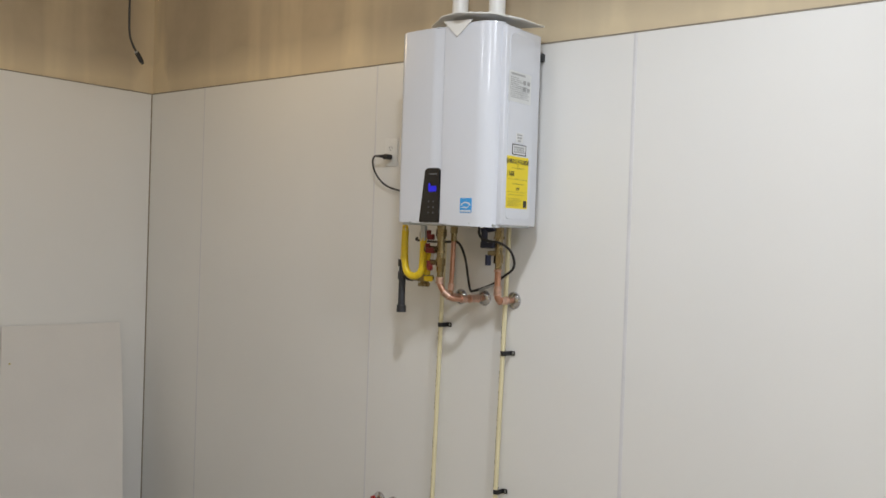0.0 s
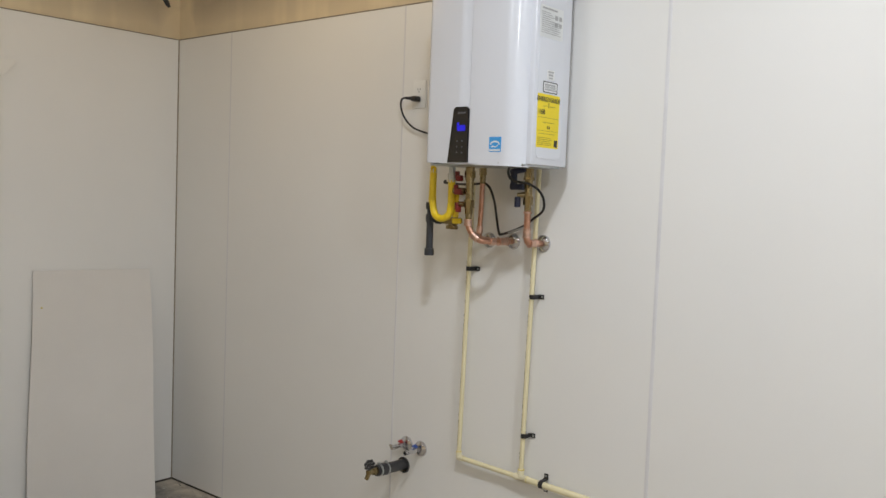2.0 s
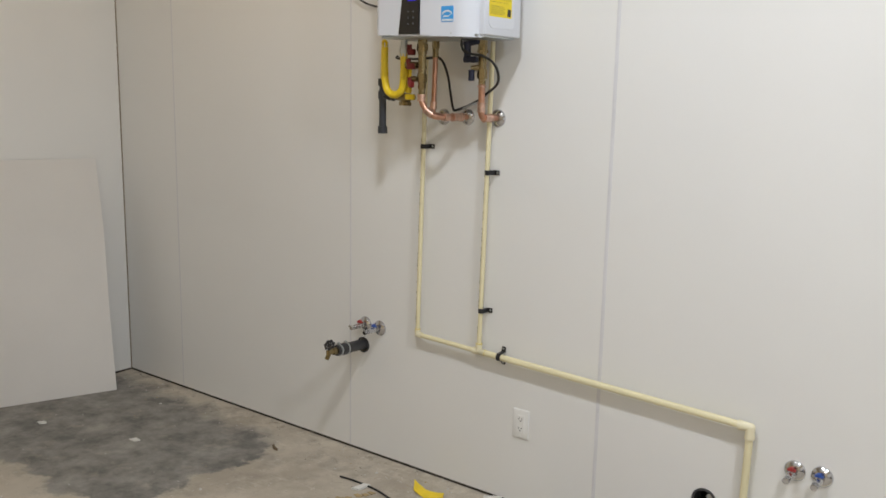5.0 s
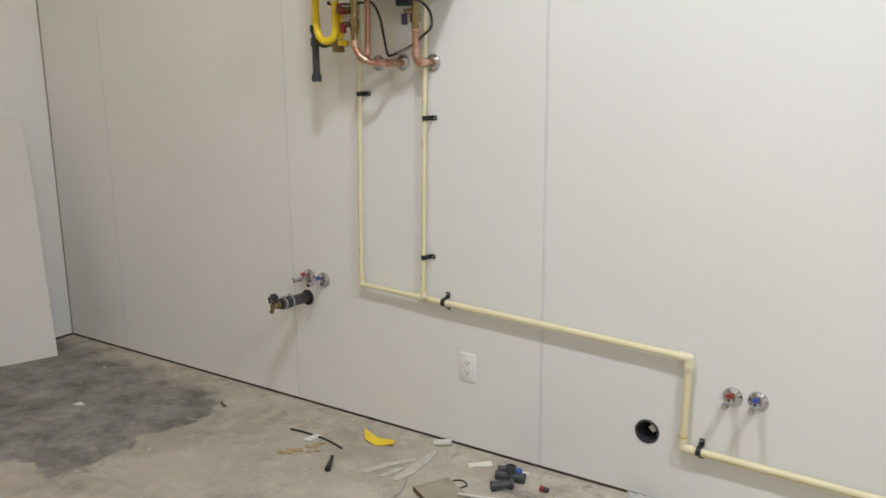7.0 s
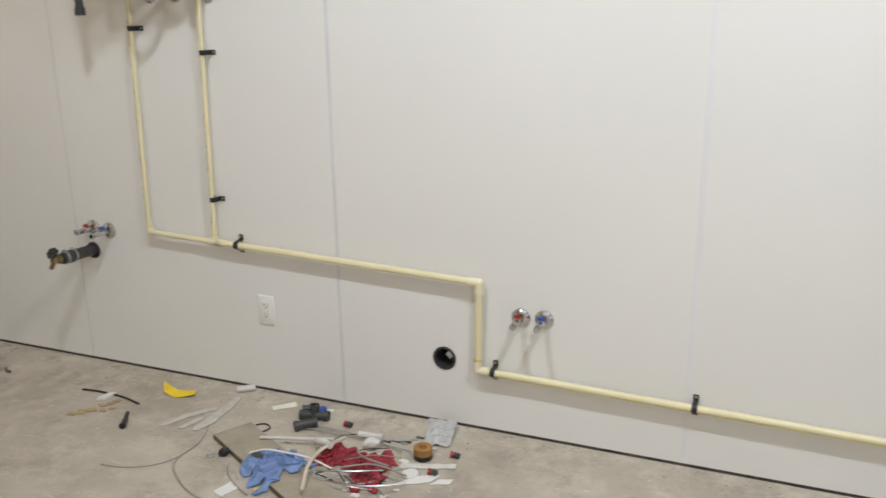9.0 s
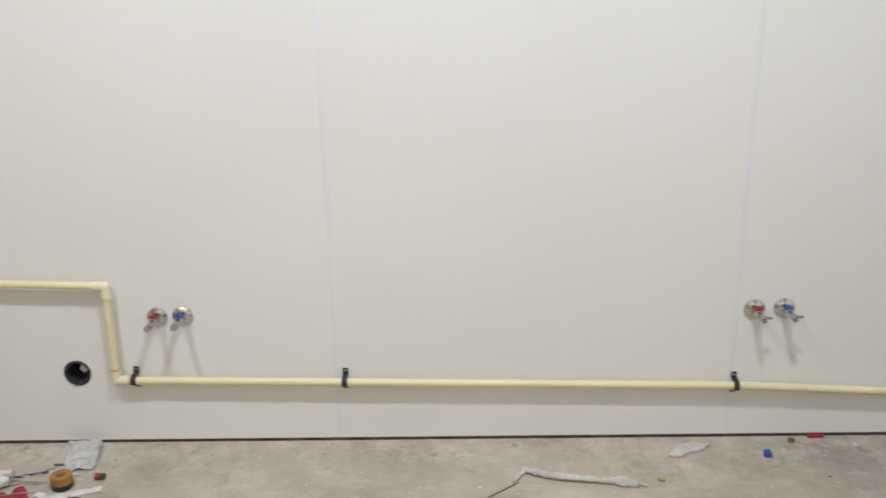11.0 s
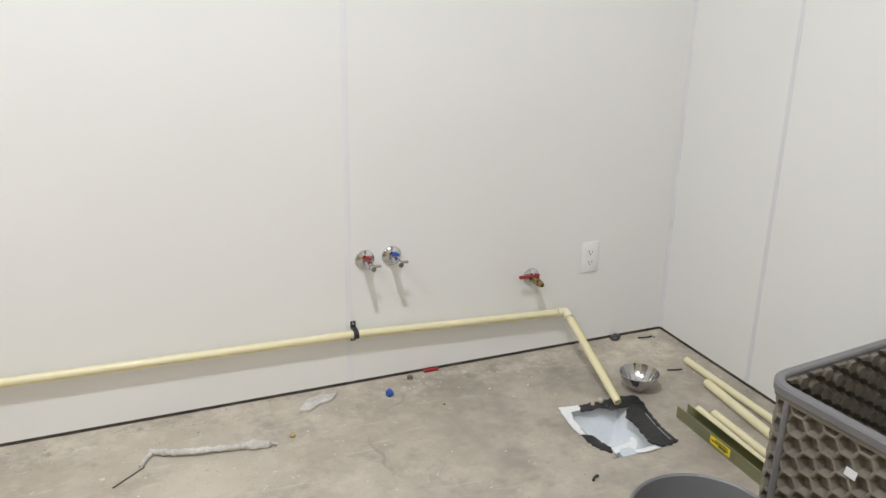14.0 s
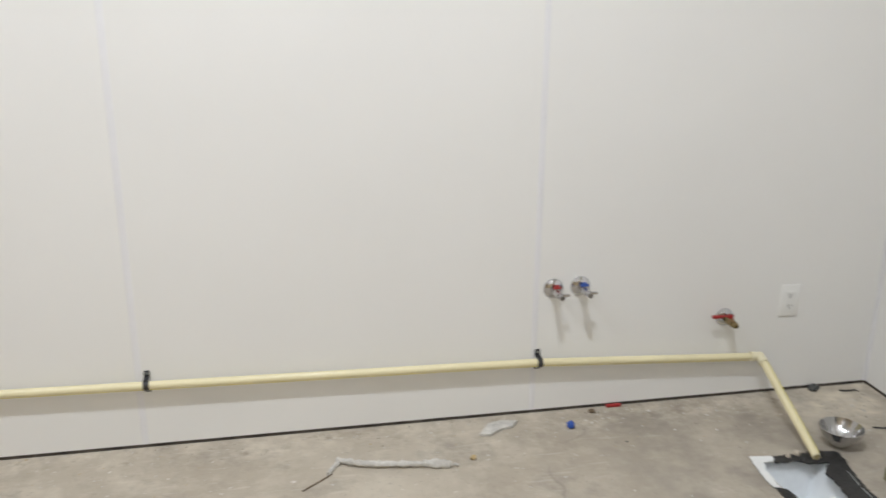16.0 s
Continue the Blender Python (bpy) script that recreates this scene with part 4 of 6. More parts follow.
outlet(2.574, 0.329, "white duplex wall outlet in a rectangular plate")
outlet(6.258, 0.336, "white duplex wall outlet in a rectangular plate")
outlet(1.782, 2.055, "white duplex wall outlet with a black plug in it")
plug = thing("power_plug", (1.765, -0.01, 2.04), "black power plug with a drooping cord", "plug")
bm = bmesh.new()
rbox(bm, 1.768, 1.796, -0.045, -0.0075, 2.024, 2.046, 0.006)
cyl(bm, (1.775, -0.035, 2.036), (1.745, -0.050, 2.038), 0.008, 0.005, seg=12)
part("plug_body", bm, BLACK_PL, plug)
bm = bmesh.new()
tube(bm, smooth_path([(1.748, -0.048, 2.038), (1.728, -0.05, 2.035), (1.716, -0.045, 2.010), (1.722, -0.035, 1.97), (1.752, -0.025, 1.93), (1.80, -0.02, 1.905), (1.90, -0.03, 1.885), (2.01, -0.05, 1.88), (2.12, -0.06, 1.90)], 6), 0.0040, 8)
part("cord", bm, BLACK_PL, plug)


# ---- stop valves ----
def stop_valve(x, z, colour, side, word, nozzle=True):
    ob = thing("stop_valve", (x, 0, z), f"chrome stop valve with a {word} handle in a round wall plate", "valve", "chrome stop valves on the wall")
    wall_rose(x, z, ob, 0.033)
    b = bmesh.new()
    cyl(b, (x, -0.008, z), (x, -0.060, z), 0.0095, seg=18)
    cyl(b, (x, -0.016, z), (x, -0.028, z), 0.0125, seg=6)
    bmesh.ops.create_uvsphere(b, u_segments=16, v_segments=10, radius=0.0125, matrix=Matrix.Translation((x, -0.038, z)))
    cyl(b, (x, -0.050, z), (x, -0.060, z), 0.0105, seg=18)
    bod = part("valve_body", b, CHROME, ob)
    b = bmesh.new()
    cyl(b, (x, -0.058, z), (x, -0.074, z), 0.0110, seg=6)
    cyl(b, (x, -0.074, z), (x, -0.079, z), 0.0085, seg=16)
    part("compression_nut", b, CHROME, bod)
    b = bmesh.new()
    if nozzle:
        cyl(b, (x, -0.076, z), (x, -0.094, z), 0.0085, seg=14)
        cyl(b, (x, -0.070, z), (x + side * 0.030, -0.073, z + 0.001), 0.0048, seg=12)
    else:
        cyl(b, (x, -0.074, z), (x, -0.100, z), 0.0088, seg=14)
    part("outlet_nozzle", b, CHROME, bod)
    for k in range(0 if nozzle else 5):
        b = bmesh.new()
        cyl(b, (x, -0.074 - 0.005 * k, z), (x, -0.077 - 0.005 * k, z), 0.0105, seg=14)
        part("nozzle_ridge", b, CHROME, bod)
    b = bmesh.new()
    cyl(b, (x, -0.038, z), (x, -0.038, z + 0.020), 0.0070, seg=12)
    part("bonnet", b, CHROME, bod)
    b = bmesh.new()
    rbox(b, x - 0.0130, x + 0.0130, -0.0450, -0.0325, z + 0.0120, z + 0.0200, 0.003)
    cyl(b, (x, -0.038, z + 0.013), (x, -0.038, z + 0.024), 0.0070, seg=14)
    part("handle", b, colour, ob, f"{word} quarter-turn handle")
    return ob


stop_valve(1.775, 0.577, RED, -1, "red"), stop_valve(1.856, 0.573, BLUE, 1, "blue", False)
stop_valve(3.572, 0.430, RED, -1, "red", False), stop_valve(3.652, 0.433, BLUE, -1, "blue", False)
stop_valve(5.410, 0.432, RED, 1, "red"), stop_valve(5.501, 0.435, BLUE, 1, "blue")

tap = thing("gas_stub_valve", (6.022, 0, 0.29), "brass outlet with a red lever in a chrome wall plate", "valve")
wall_rose(6.022, 0.291, tap, 0.031)
bm = bmesh.new()
cyl(bm, (6.022, -0.008, 0.291), (6.022, -0.060, 0.29), 0.010, seg=16)
cyl(bm, (6.022, -0.018, 0.291), (6.022, -0.030, 0.291), 0.0135, seg=6)
cyl(bm, (6.022, -0.052, 0.29), (6.022, -0.066, 0.289), 0.0130, seg=6)
bmesh.ops.create_uvsphere(bm, u_segments=16, v_segments=10, radius=0.0145, matrix=Matrix.Translation((6.022, -0.041, 0.29)))
bod = part("valve_body", bm, BRASS, tap, "brass valve body")
bm = bmesh.new()
for k in range(3):
    cyl(bm, (6.022, -0.062 - 0.007 * k, 0.289), (6.022, -0.069 - 0.007 * k, 0.2885), 0.0105, 0.0078, seg=14)
part("hose_barb", bm, BRASS, bod)
bm = bmesh.new()
rbox(bm, 5.965, 6.030, -0.046, -0.036, 0.3085, 0.3125, 0.0015)
rbox(bm, 5.955, 5.992, -0.048, -0.034, 0.305, 0.315, 0.003)
cyl(bm, (6.022, -0.041, 0.303), (6.022, -0.041, 0.315), 0.010, seg=12)
part("lever", bm, RED, tap, "red painted lever")
bm = bmesh.new()
cyl(bm, (6.022, -0.041, 0.295), (6.022, -0.041, 0.321), 0.006, seg=12)
part("bonnet", bm, CHROME, bod)

# ---- waste pipe stubs ----
hx, hz, hr = HOLE_A
stub = thing("waste_pipe_stub", (hx, 0, hz), "open black plastic waste pipe set into the wall", "pipe stub")
bm = bmesh.new()
yrot = Matrix.Translation((hx, 0, hz)) @ Euler((radians(90), 0, 0)).to_matrix().to_4x4()
lathe(bm, [(hr, -0.06), (hr, 0.003), (hr - 0.003, 0.005), (hr - 0.0075, 0.004), (hr - 0.008, -0.05), (hr - 0.012, -0.05), (hr - 0.012, -0.14)], yrot, 40)
part("pipe_socket", bm, ABS, stub)
bm = bmesh.new()
cyl(bm, (hx, 0.10, hz), (hx, 0.104, hz), hr - 0.012, seg=32)
part("pipe_bottom", bm, BLACK_PL, stub)
bm = bmesh.new()
prism(bm, [(-0.010, -0.004), (0.004, -0.022), (0.018, -0.012), (0.006, 0.010)], -0.001, 0.001, Matrix.Translation((hx + 0.006, 0.022, hz + 0.012)) @ Euler((radians(84), radians(-8), 0)).to_matrix().to_4x4())
part("paper_bit", bm, LABEL_W, stub, "scrap of white inside the pipe", flat=True)

dx, dz, dr = HOLE_D
dp = thing("drain_pipe_stub", (dx, 0, dz), "black drain pipe stub with a brass tap at its end", "pipe stub")
bm = bmesh.new()
lathe(bm, [(dr, -0.05), (dr, 0.004), (dr - 0.003, 0.006), (dr - 0.006, 0.004)], Matrix.Translation((dx, 0, dz)) @ Euler((radians(90), 0, 0)).to_matrix().to_4x4(), 32)
part("wall_sleeve", bm, ABS, dp)
bm = bmesh.new()
A0, A1 = Vector((dx, 0.05, dz)), Vector((dx - 0.002, -0.165, dz + 0.010))
cyl(bm, A0, A1, 0.0225, seg=28)
part("pipe", bm, ABS, dp)
bm = bmesh.new()
ax = (A1 - A0).normalized()
cyl(bm, A0 + ax * 0.150, A0 + ax * 0.190, 0.0255, seg=28)
part("coupling", bm, ABS, dp)
for f in (0.155, 0.196):
    bm = bmesh.new()
    cyl(bm, A0 + ax * f, A0 + ax * (f + 0.008), 0.0265, seg=28)
    rbox(bm, A1.x - 0.006, A1.x + 0.006, (A0 + ax * f).y - 0.012, (A0 + ax * f).y, (A0 + ax * f).z + 0.023, (A0 + ax * f).z + 0.034, 0.002)
    part("hose_clamp", bm, STEEL, dp)
bm = bmesh.new()
cyl(bm, A1, A1 + ax * 0.022, 0.016, seg=8)
cyl(bm, A1 + ax * 0.02, A1 + ax * 0.05, 0.0115, seg=14)
cyl(bm, A1 + ax * 0.040, A1 + ax * 0.052 + Vector((-0.006, 0, -0.030)), 0.0105, 0.0085, seg=14)
tb = part("tap_body", bm, BRASS, dp, "brass tap")
bm = bmesh.new()
c = A1 + ax * 0.040 + Vector((0, 0, 0.030))
cyl(bm, A1 + ax * 0.040, c, 0.005, seg=10)
part("tap_stem", bm, BRASS, tb)
bm = bmesh.new()
for k in range(7):
    a = 2 * math.pi * k / 7
    bmesh.ops.create_uvsphere(bm, u_segments=10, v_segments=6, radius=0.0070, matrix=Matrix.Translation((0.0185 * math.cos(a), 0.0185 * math.sin(a), 0.002)))
    cyl(bm, (0, 0, 0.002), (0.0185 * math.cos(a), 0.0185 * math.sin(a), 0.002), 0.0034, seg=8)
lathe(bm, [(0.0145, 0.005), (0.0205, 0.006), (0.0205, -0.002), (0.0145, -0.002), (0.0145, 0.005)], Matrix(), 28)
cyl(bm, (0, 0, -0.003), (0, 0, 0.007), 0.006, seg=14)
bm.transform(Matrix.Translation(c) @ Euler((radians(48), radians(14), 0)).to_matrix().to_4x4())
part("hand_wheel", bm, BLACK_PL, tb, "black lobed hand wheel")

# ---- leaning sheet, hanging wire, lamps ----
bm = bmesh.new()
c = [Vector((0.012, -0.790, 1.203)), Vector((0.012, -0.165, 1.188)), Vector((0.245, -0.252, ZF + 0.0015)), Vector((0.030, -0.822, ZF + 0.0015))]
nu, nv = 10, 16
grid = []
for i in range(nu + 1):
    col = []
    for j in range(nv + 1):
        u, v = i / nu, j / nv
        p = (c[0] * (1 - u) + c[1] * u) * (1 - v) + (c[3] * (1 - u) + c[2] * u) * v
        p += Vector((0.012 * math.sin(math.pi * v) * (0.4 + 0.6 * u), 0.004 * math.sin(2.2 * math.pi * v), 0))
        col.append(bm.verts.new(p))
    grid.append(col)
for i in range(nu):
    for j in range(nv):
        bm.faces.new((grid[i][j], grid[i + 1][j], grid[i + 1][j + 1], grid[i][j + 1]))
ext = bmesh.ops.extrude_face_region(bm, geom=bm.faces[:])
bmesh.ops.translate(bm, verts=[g for g in ext["geom"] if isinstance(g, bmesh.types.BMVert)], vec=(-0.003, 0, 0))
sheet = lump("panel_offcut", bm, HARDBOARD, "off-white wall panel offcut leaning in the room corner", "board")
bm = bmesh.new()
p = c[0] * 0.93 * 0.85 + c[1] * 0.07 * 0.85 + c[3] * 0.14 + c[2] * 0.01
cyl(bm, p + Vector((0.006, 0, 0)), p + Vector((0.0095, 0, 0)), 0.005, seg=10)
part("mark", bm, GLUE, sheet, "small brown mark")

wire = thing("hanging_wire", (0.40, -0.39, 2.5), "dark cable with a connector hanging in the corner", "cable")
bm = bmesh.new()
tube(bm, smooth_path([(0.40, -0.40, ZC), (0.402, -0.397, 2.95), (0.40, -0.395, 2.75), (0.401, -0.392, 2.645), (0.404, -0.378, 2.595), (0.402, -0.352, 2.557)], 6), 0.0052, 8)
part("cable_run", bm, BLACK_PL, wire)
bm = bmesh.new()
cyl(bm, (0.402, -0.352, 2.557), (0.40, -0.322, 2.518), 0.0115, seg=12)
cyl(bm, (0.40, -0.322, 2.518), (0.399, -0.314, 2.508), 0.0075, seg=10)
part("connector", bm, BLACK_PL, wire)
bm = bmesh.new()
cyl(bm, (0.4025, -0.357, 2.563), (0.4015, -0.348, 2.552), 0.0095, seg=12)
part("ferrule", bm, STEEL, wire)


def bulb_lamp(name, x, y, z, r, material, label):
    ob = thing(name, (x, y, z), label, "lamp")
    b = bmesh.new()
    lathe(b, [(0.013, 0.062), (0.020, 0.050), (r, 0.012), (r, -0.008), (r * 0.75, -r * 0.8), (r * 0.35, -r * 1.05), (0.001, -r * 1.1)], Matrix.Translation((x, y, z)), 24)
    g = part("bulb", b, material, ob, "lit glass bulb")
    g.visible_shadow = False
    b = bmesh.new()
    cyl(b, (x, y, z + 0.058), (x, y, z + 0.11), 0.021, seg=20)
    tube(b, [(x, y, z + 0.11), (x, y, ZC)], 0.004, 8)
    part("lamp_holder", b, BLACK_PL, ob)
    return ob


bulb_lamp("work_lamp", *WORK, 0.028, BULB, "lit warm bare bulb hanging on a cord")
for x, y, z in LAMPS[:2]:
    pendant = thing("pendant_lamp", (x, y, z), "lit flat round lamp hanging from the ceiling on a cord", "lamp", "flat pendant lamps")
    b = bmesh.new()
    lathe(b, [(0.001, 0.008), (0.078, 0.008), (0.080, 0.012), (0.080, 0.030), (0.060, 0.042), (0.012, 0.050), (0.001, 0.050)], Matrix.Translation((x, y, z)), 40)
    part("lamp_housing", b, PVC_W, pendant)
    b = bmesh.new()
    tube(b, [(x, y, z + 0.05), (x, y, ZC)], 0.004, 8)
    part("cord", b, BLACK_PL, pendant)
# bulbs modelled round the added fill lights behind the camera
for p in LAMPS[2:]:
    bulb_lamp("fill_lamp", *p, 0.048, FILL_BULB, "unseen fill bulb on a cord, added to brighten the room")


# ---- floor sink ----
on_wall = set(bpy.data.objects)     # all that follows stands on the slab


def ragged(poly, step, amp, seed):
    """The outline with uneven, torn edges."""
    r, out = random.Random(seed), []
    for (x0, y0), (x1, y1) in zip(poly, poly[1:] + poly[:1]):
        n = max(1, int(math.hypot(x1 - x0, y1 - y0) / step))
        for k in range(n):
            u = k / n
            out.append((x0 + (x1 - x0) * u + r.uniform(-amp, amp), y0 + (y1 - y0) * u + r.uniform(-amp, amp)))
    return out


ENAMEL = mat("sink_enamel", (0.78, 0.81, 0.83), 0.30, var=0.05, scale=14, rvar=0.1)
TAR = mat("black_mastic", (0.030, 0.029, 0.029), 0.55, var=0.5, scale=30, bump=0.9, bscale=140, rvar=0.2)
DUST_PALE = mat("pale_mortar", (0.62, 0.55, 0.45), 0.9, var=0.15, scale=60, bump=0.6, bscale=200)
WFILM = mat("torn_white_film", (0.80, 0.81, 0.80), 0.45, var=0.03, scale=20)
sink = thing("floor_sink", (6.07, -0.55, 0), "white floor sink with torn film and black mastic round it", "floor sink")
sx0, sx1, sy0, sy1 = SINK
bm = bmesh.new()
rim = [(sx0, sy0), (sx1, sy0), (sx1, sy1), (sx0, sy1)]
low = [(sx0 + 0.05, sy0 + 0.06), (sx1 - 0.06, sy0 + 0.06), (sx1 - 0.06, sy1 - 0.05), (sx0 + 0.05, sy1 - 0.05)]
hi = [bm.verts.new((x, y, 0.0)) for x, y in rim]
lo = [bm.verts.new((x, y, -0.115)) for x, y in low]
bot = [bm.verts.new((x, y, -0.125)) for x, y in [(sx0 + 0.055, sy0 + 0.065), (sx1 - 0.065, sy0 + 0.065), (sx1 - 0.065, sy1 - 0.055), (sx0 + 0.055, sy1 - 0.055)]]
for i in range(4):
    j = (i + 1) % 4
    bm.faces.new((hi[i], hi[j], lo[j], lo[i]))
    bm.faces.new((lo[i], lo[j], bot[j], bot[i]))
bm.faces.new(bot)
part("basin", bm, ENAMEL, sink, "pale enamelled basin")
bm = bmesh.new()
cyl(bm, (6.07, -0.55, -0.1255), (6.07, -0.55, -0.1225), 0.035, seg=20)
part("grate", bm, STEEL, sink)
bm = bmesh.new()
prism(bm, ragged([(6.174, -0.411), (6.207, -0.416), (6.203, -0.462), (6.175, -0.564), (6.167, -0.632), (6.167, -0.693), (6.143, -0.701), (6.102, -0.701), (6.083, -0.677), (6.092, -0.620), (6.102, -0.561), (6.101, -0.517), (6.146, -0.467)], 0.008, 0.0035, 1), 0.001, 0.006)
part("mastic_band", bm, TAR, sink, "rough black mastic", flat=True)
bm = bmesh.new()
prism(bm, ragged([(5.983, -0.408), (6.042, -0.404), (6.080, -0.403), (6.152, -0.403), (6.203, -0.414), (6.146, -0.467), (6.081, -0.461), (6.056, -0.440), (6.017, -0.444), (5.985, -0.439)], 0.008, 0.0035, 2), 0.0015, 0.005)
part("mastic_band", bm, TAR, sink, flat=True)
bm = bmesh.new()
prism(bm, [(5.910, -0.509), (5.930, -0.568), (5.945, -0.621), (5.957, -0.658), (5.944, -0.700), (5.876, -0.655), (5.871, -0.552)], -0.02, 0.0008)
part("mortar_fill", bm, CONCRETE, sink, "rough concrete fill over one corner", flat=True)
bm = bmesh.new()
prism(bm, ragged([(5.910, -0.550), (5.932, -0.565), (5.944, -0.584), (5.948, -0.622), (5.958, -0.652), (5.946, -0.676), (5.922, -0.651), (5.913, -0.612)], 0.006, 0.0045, 3), 0.001, 0.004)
part("mastic_band", bm, TAR, sink, flat=True)
bm = bmesh.new()
prism(bm, ragged([(5.924, -0.397), (5.993, -0.405), (5.987, -0.433), (5.949, -0.437), (5.936, -0.472), (5.928, -0.540), (5.927, -0.567), (5.908, -0.559), (5.907, -0.514), (5.915, -0.453)], 0.007, 0.002, 5), 0.0035, 0.0065)
part("film_flap", bm, WFILM, sink, "torn white film", flat=True)
bm = bmesh.new()
prism(bm, ragged([(5.955, -0.657), (5.974, -0.661), (6.003, -0.653), (6.029, -0.650), (6.037, -0.633), (6.050, -0.628), (6.047, -0.657), (6.017, -0.691), (6.005, -0.673), (5.981, -0.674), (5.949, -0.693)], 0.006, 0.0025, 6), 0.0045, 0.0070)
part("film_flap", bm, WFILM, sink, flat=True)
bm = bmesh.new()
prism(bm, ragged([(6.014, -0.693), (6.048, -0.693), (6.084, -0.691), (6.094, -0.707), (6.054, -0.712), (6.013, -0.708)], 0.008, 0.0015, 8), 0.0035, 0.0060)
part("film_flap", bm, WFILM, sink, flat=True)
for k, (cx, cy) in enumerate([(6.076, -0.409), (6.077, -0.441), (6.042, -0.415)]):
    bm = bmesh.new()
    bmesh.ops.create_icosphere(bm, subdivisions=2, radius=0.011 - 0.002 * k, matrix=Matrix.Translation((cx, cy, 0.007)))
    for v in bm.verts:
        v.co += (v.co - Vector((cx, cy, 0.007))) * 0.5 * noise.noise(v.co * 90)
    part("mortar_crumb", bm, DUST_PALE if k != 1 else TAR, sink, flat=True)
# thin bright rods stand in for the highlight on the mastic's scored edge
for (ax_, ay_), (bx_, by_) in (((6.168, -0.528), (6.155, -0.599)), ((6.154, -0.61), (6.149, -0.683))):
    bm = bmesh.new()
    tube(bm, [(ax_, ay_, 0.0065), (bx_, by_, 0.0065)], 0.0016, 6)
    part("scored_edge_highlight", bm, STEEL, sink)

# ---- chrome bowl ----
bowl = thing("fluted_bowl", (6.241, -0.380, 0), "small shiny fluted metal bowl standing on the concrete", "bowl")
bm = bmesh.new()
seg = 72
prof = [(0.022, 0.002), (0.026, 0.004), (0.040, 0.020), (0.056, 0.044), (0.0645, 0.064), (0.0665, 0.066), (0.0645, 0.067), (0.054, 0.047), (0.038, 0.023), (0.022, 0.007), (0.001, 0.005)]
rings = []
for r, h in prof:
    ring = []
    for k in range(seg):
        a = 2 * math.pi * k / seg
        rr = r * (1 + (0.035 * abs(math.sin(9 * a)) if 0.004 < h < 0.0655 else 0))
        ring.append(bm.verts.new((6.241 + rr * math.cos(a), -0.380 + rr * math.sin(a), h)))
    rings.append(ring)
for a, b in zip(rings, rings[1:]):
    for k in range(seg):
        bm.faces.new((a[k], a[(k + 1) % seg], b[(k + 1) % seg], b[k]))
bm.faces.new(rings[0][::-1])
part("bowl_shell", bm, mat("polished_steel", (0.50, 0.50, 0.50), 0.10, 1.0, var=0.04), bowl)

# ---- offcuts by the right-hand wall ----
for p, q, r in (
        ((6.518, -0.276, RH), (6.510, -1.02, RH), RH), ((6.474, -0.444, 0.0145), (6.413, -1.09, 0.0145), 0.0145),
        ((6.331, -0.578, 0.0150), (6.303, -1.10, 0.0150), 0.0125), ((6.366, -0.614, 0.0125), (6.345, -1.15, 0.0125), 0.0125)):
    ob = thing("pipe_offcut", p, "length of cream plastic pipe lying on the floor", "pipe", "cream pipe lengths on the floor")
    d = (Vector(q) - Vector(p)).normalized()
    b = bmesh.new()
    cyl(b, p, q, r, seg=22, caps=False)
    cyl(b, p, Vector(p) + d * 0.10, r * 0.78, seg=22, caps=False)
    lathe(b, [(r, 0), (r * 0.78, 0)], Matrix.Translation(p) @ d.to_track_quat("Z", "Y").to_matrix().to_4x4(), 22)
    part("pipe", b, CPVC, ob)
ZINC = mat("yellow_zinc_steel", (0.44, 0.40, 0.24), 0.32, 1.0, var=0.10, scale=8, rvar=0.12, tint=(0.34, 0.40, 0.30))
rail = thing("steel_channel", (6.274, -0.76, 0), "yellowish zinc-plated steel channel with a yellow sticker", "channel")
RAIL = Matrix.Translation((6.274, -0.573, 0)) @ Matrix.Rotation(radians(-1.5), 4, "Z")      # its y axis runs along the channel
bm = bmesh.new()
prism(bm, [(-0.0205, 0.0), (0.0205, 0.0), (0.0205, 0.041), (0.0180, 0.041), (0.0180, 0.0025), (-0.0180, 0.0025), (-0.0180, 0.041), (-0.0205, 0.041)], 0.0, 0.70, RAIL @ Matrix(((1, 0, 0, 0), (0, 0, -1, 0), (0, 1, 0, 0), (0, 0, 0, 1))))
part("channel", bm, ZINC, rail, flat=True)
bm = bmesh.new()
prism(bm, [(-0.168, 0.009), (-0.258, 0.009), (-0.258, 0.034), (-0.168, 0.034)], -0.0217, -0.0207, RAIL @ FACING_SIDE)
st = part("sticker", bm, LABEL_Y, rail, "yellow sticker with dark print", flat=True)
bm = bmesh.new()
for y0, y1, z in ((-0.246, -0.191, 0.026), (-0.251, -0.174, 0.019), (-0.241, -0.206, 0.0135)):
    prism(bm, [(y0, z), (y1, z), (y1, z + 0.004), (y0, z + 0.004)], -0.0222, -0.0216, RAIL @ FACING_SIDE)
part("print_block", bm, INK, st, flat=True)


# ---- hamper and bin ----
HAMPER = mat("taupe_plastic", (0.185, 0.163, 0.130), 0.13, var=0.10, scale=10, bump=0.15, bscale=120)
HAMPER_RIM = mat("grey_plastic_rim", (0.165, 0.16, 0.162), 0.42, var=0.04, scale=10, bump=0.1, bscale=150)
BIN_G = mat("grey_bin_plastic", (0.18, 0.18, 0.185), 0.42, var=0.04, scale=8, bump=0.1, bscale=120)
HU, HV = Vector((0.9945, 0.1045, 0)), Vector((0.1045, -0.9945, 0))
HC, HLEN, HWID, HTOP, HRAD = Vector((5.908, -1.252, 0)), 0.52, 0.40, 0.55, 0.055


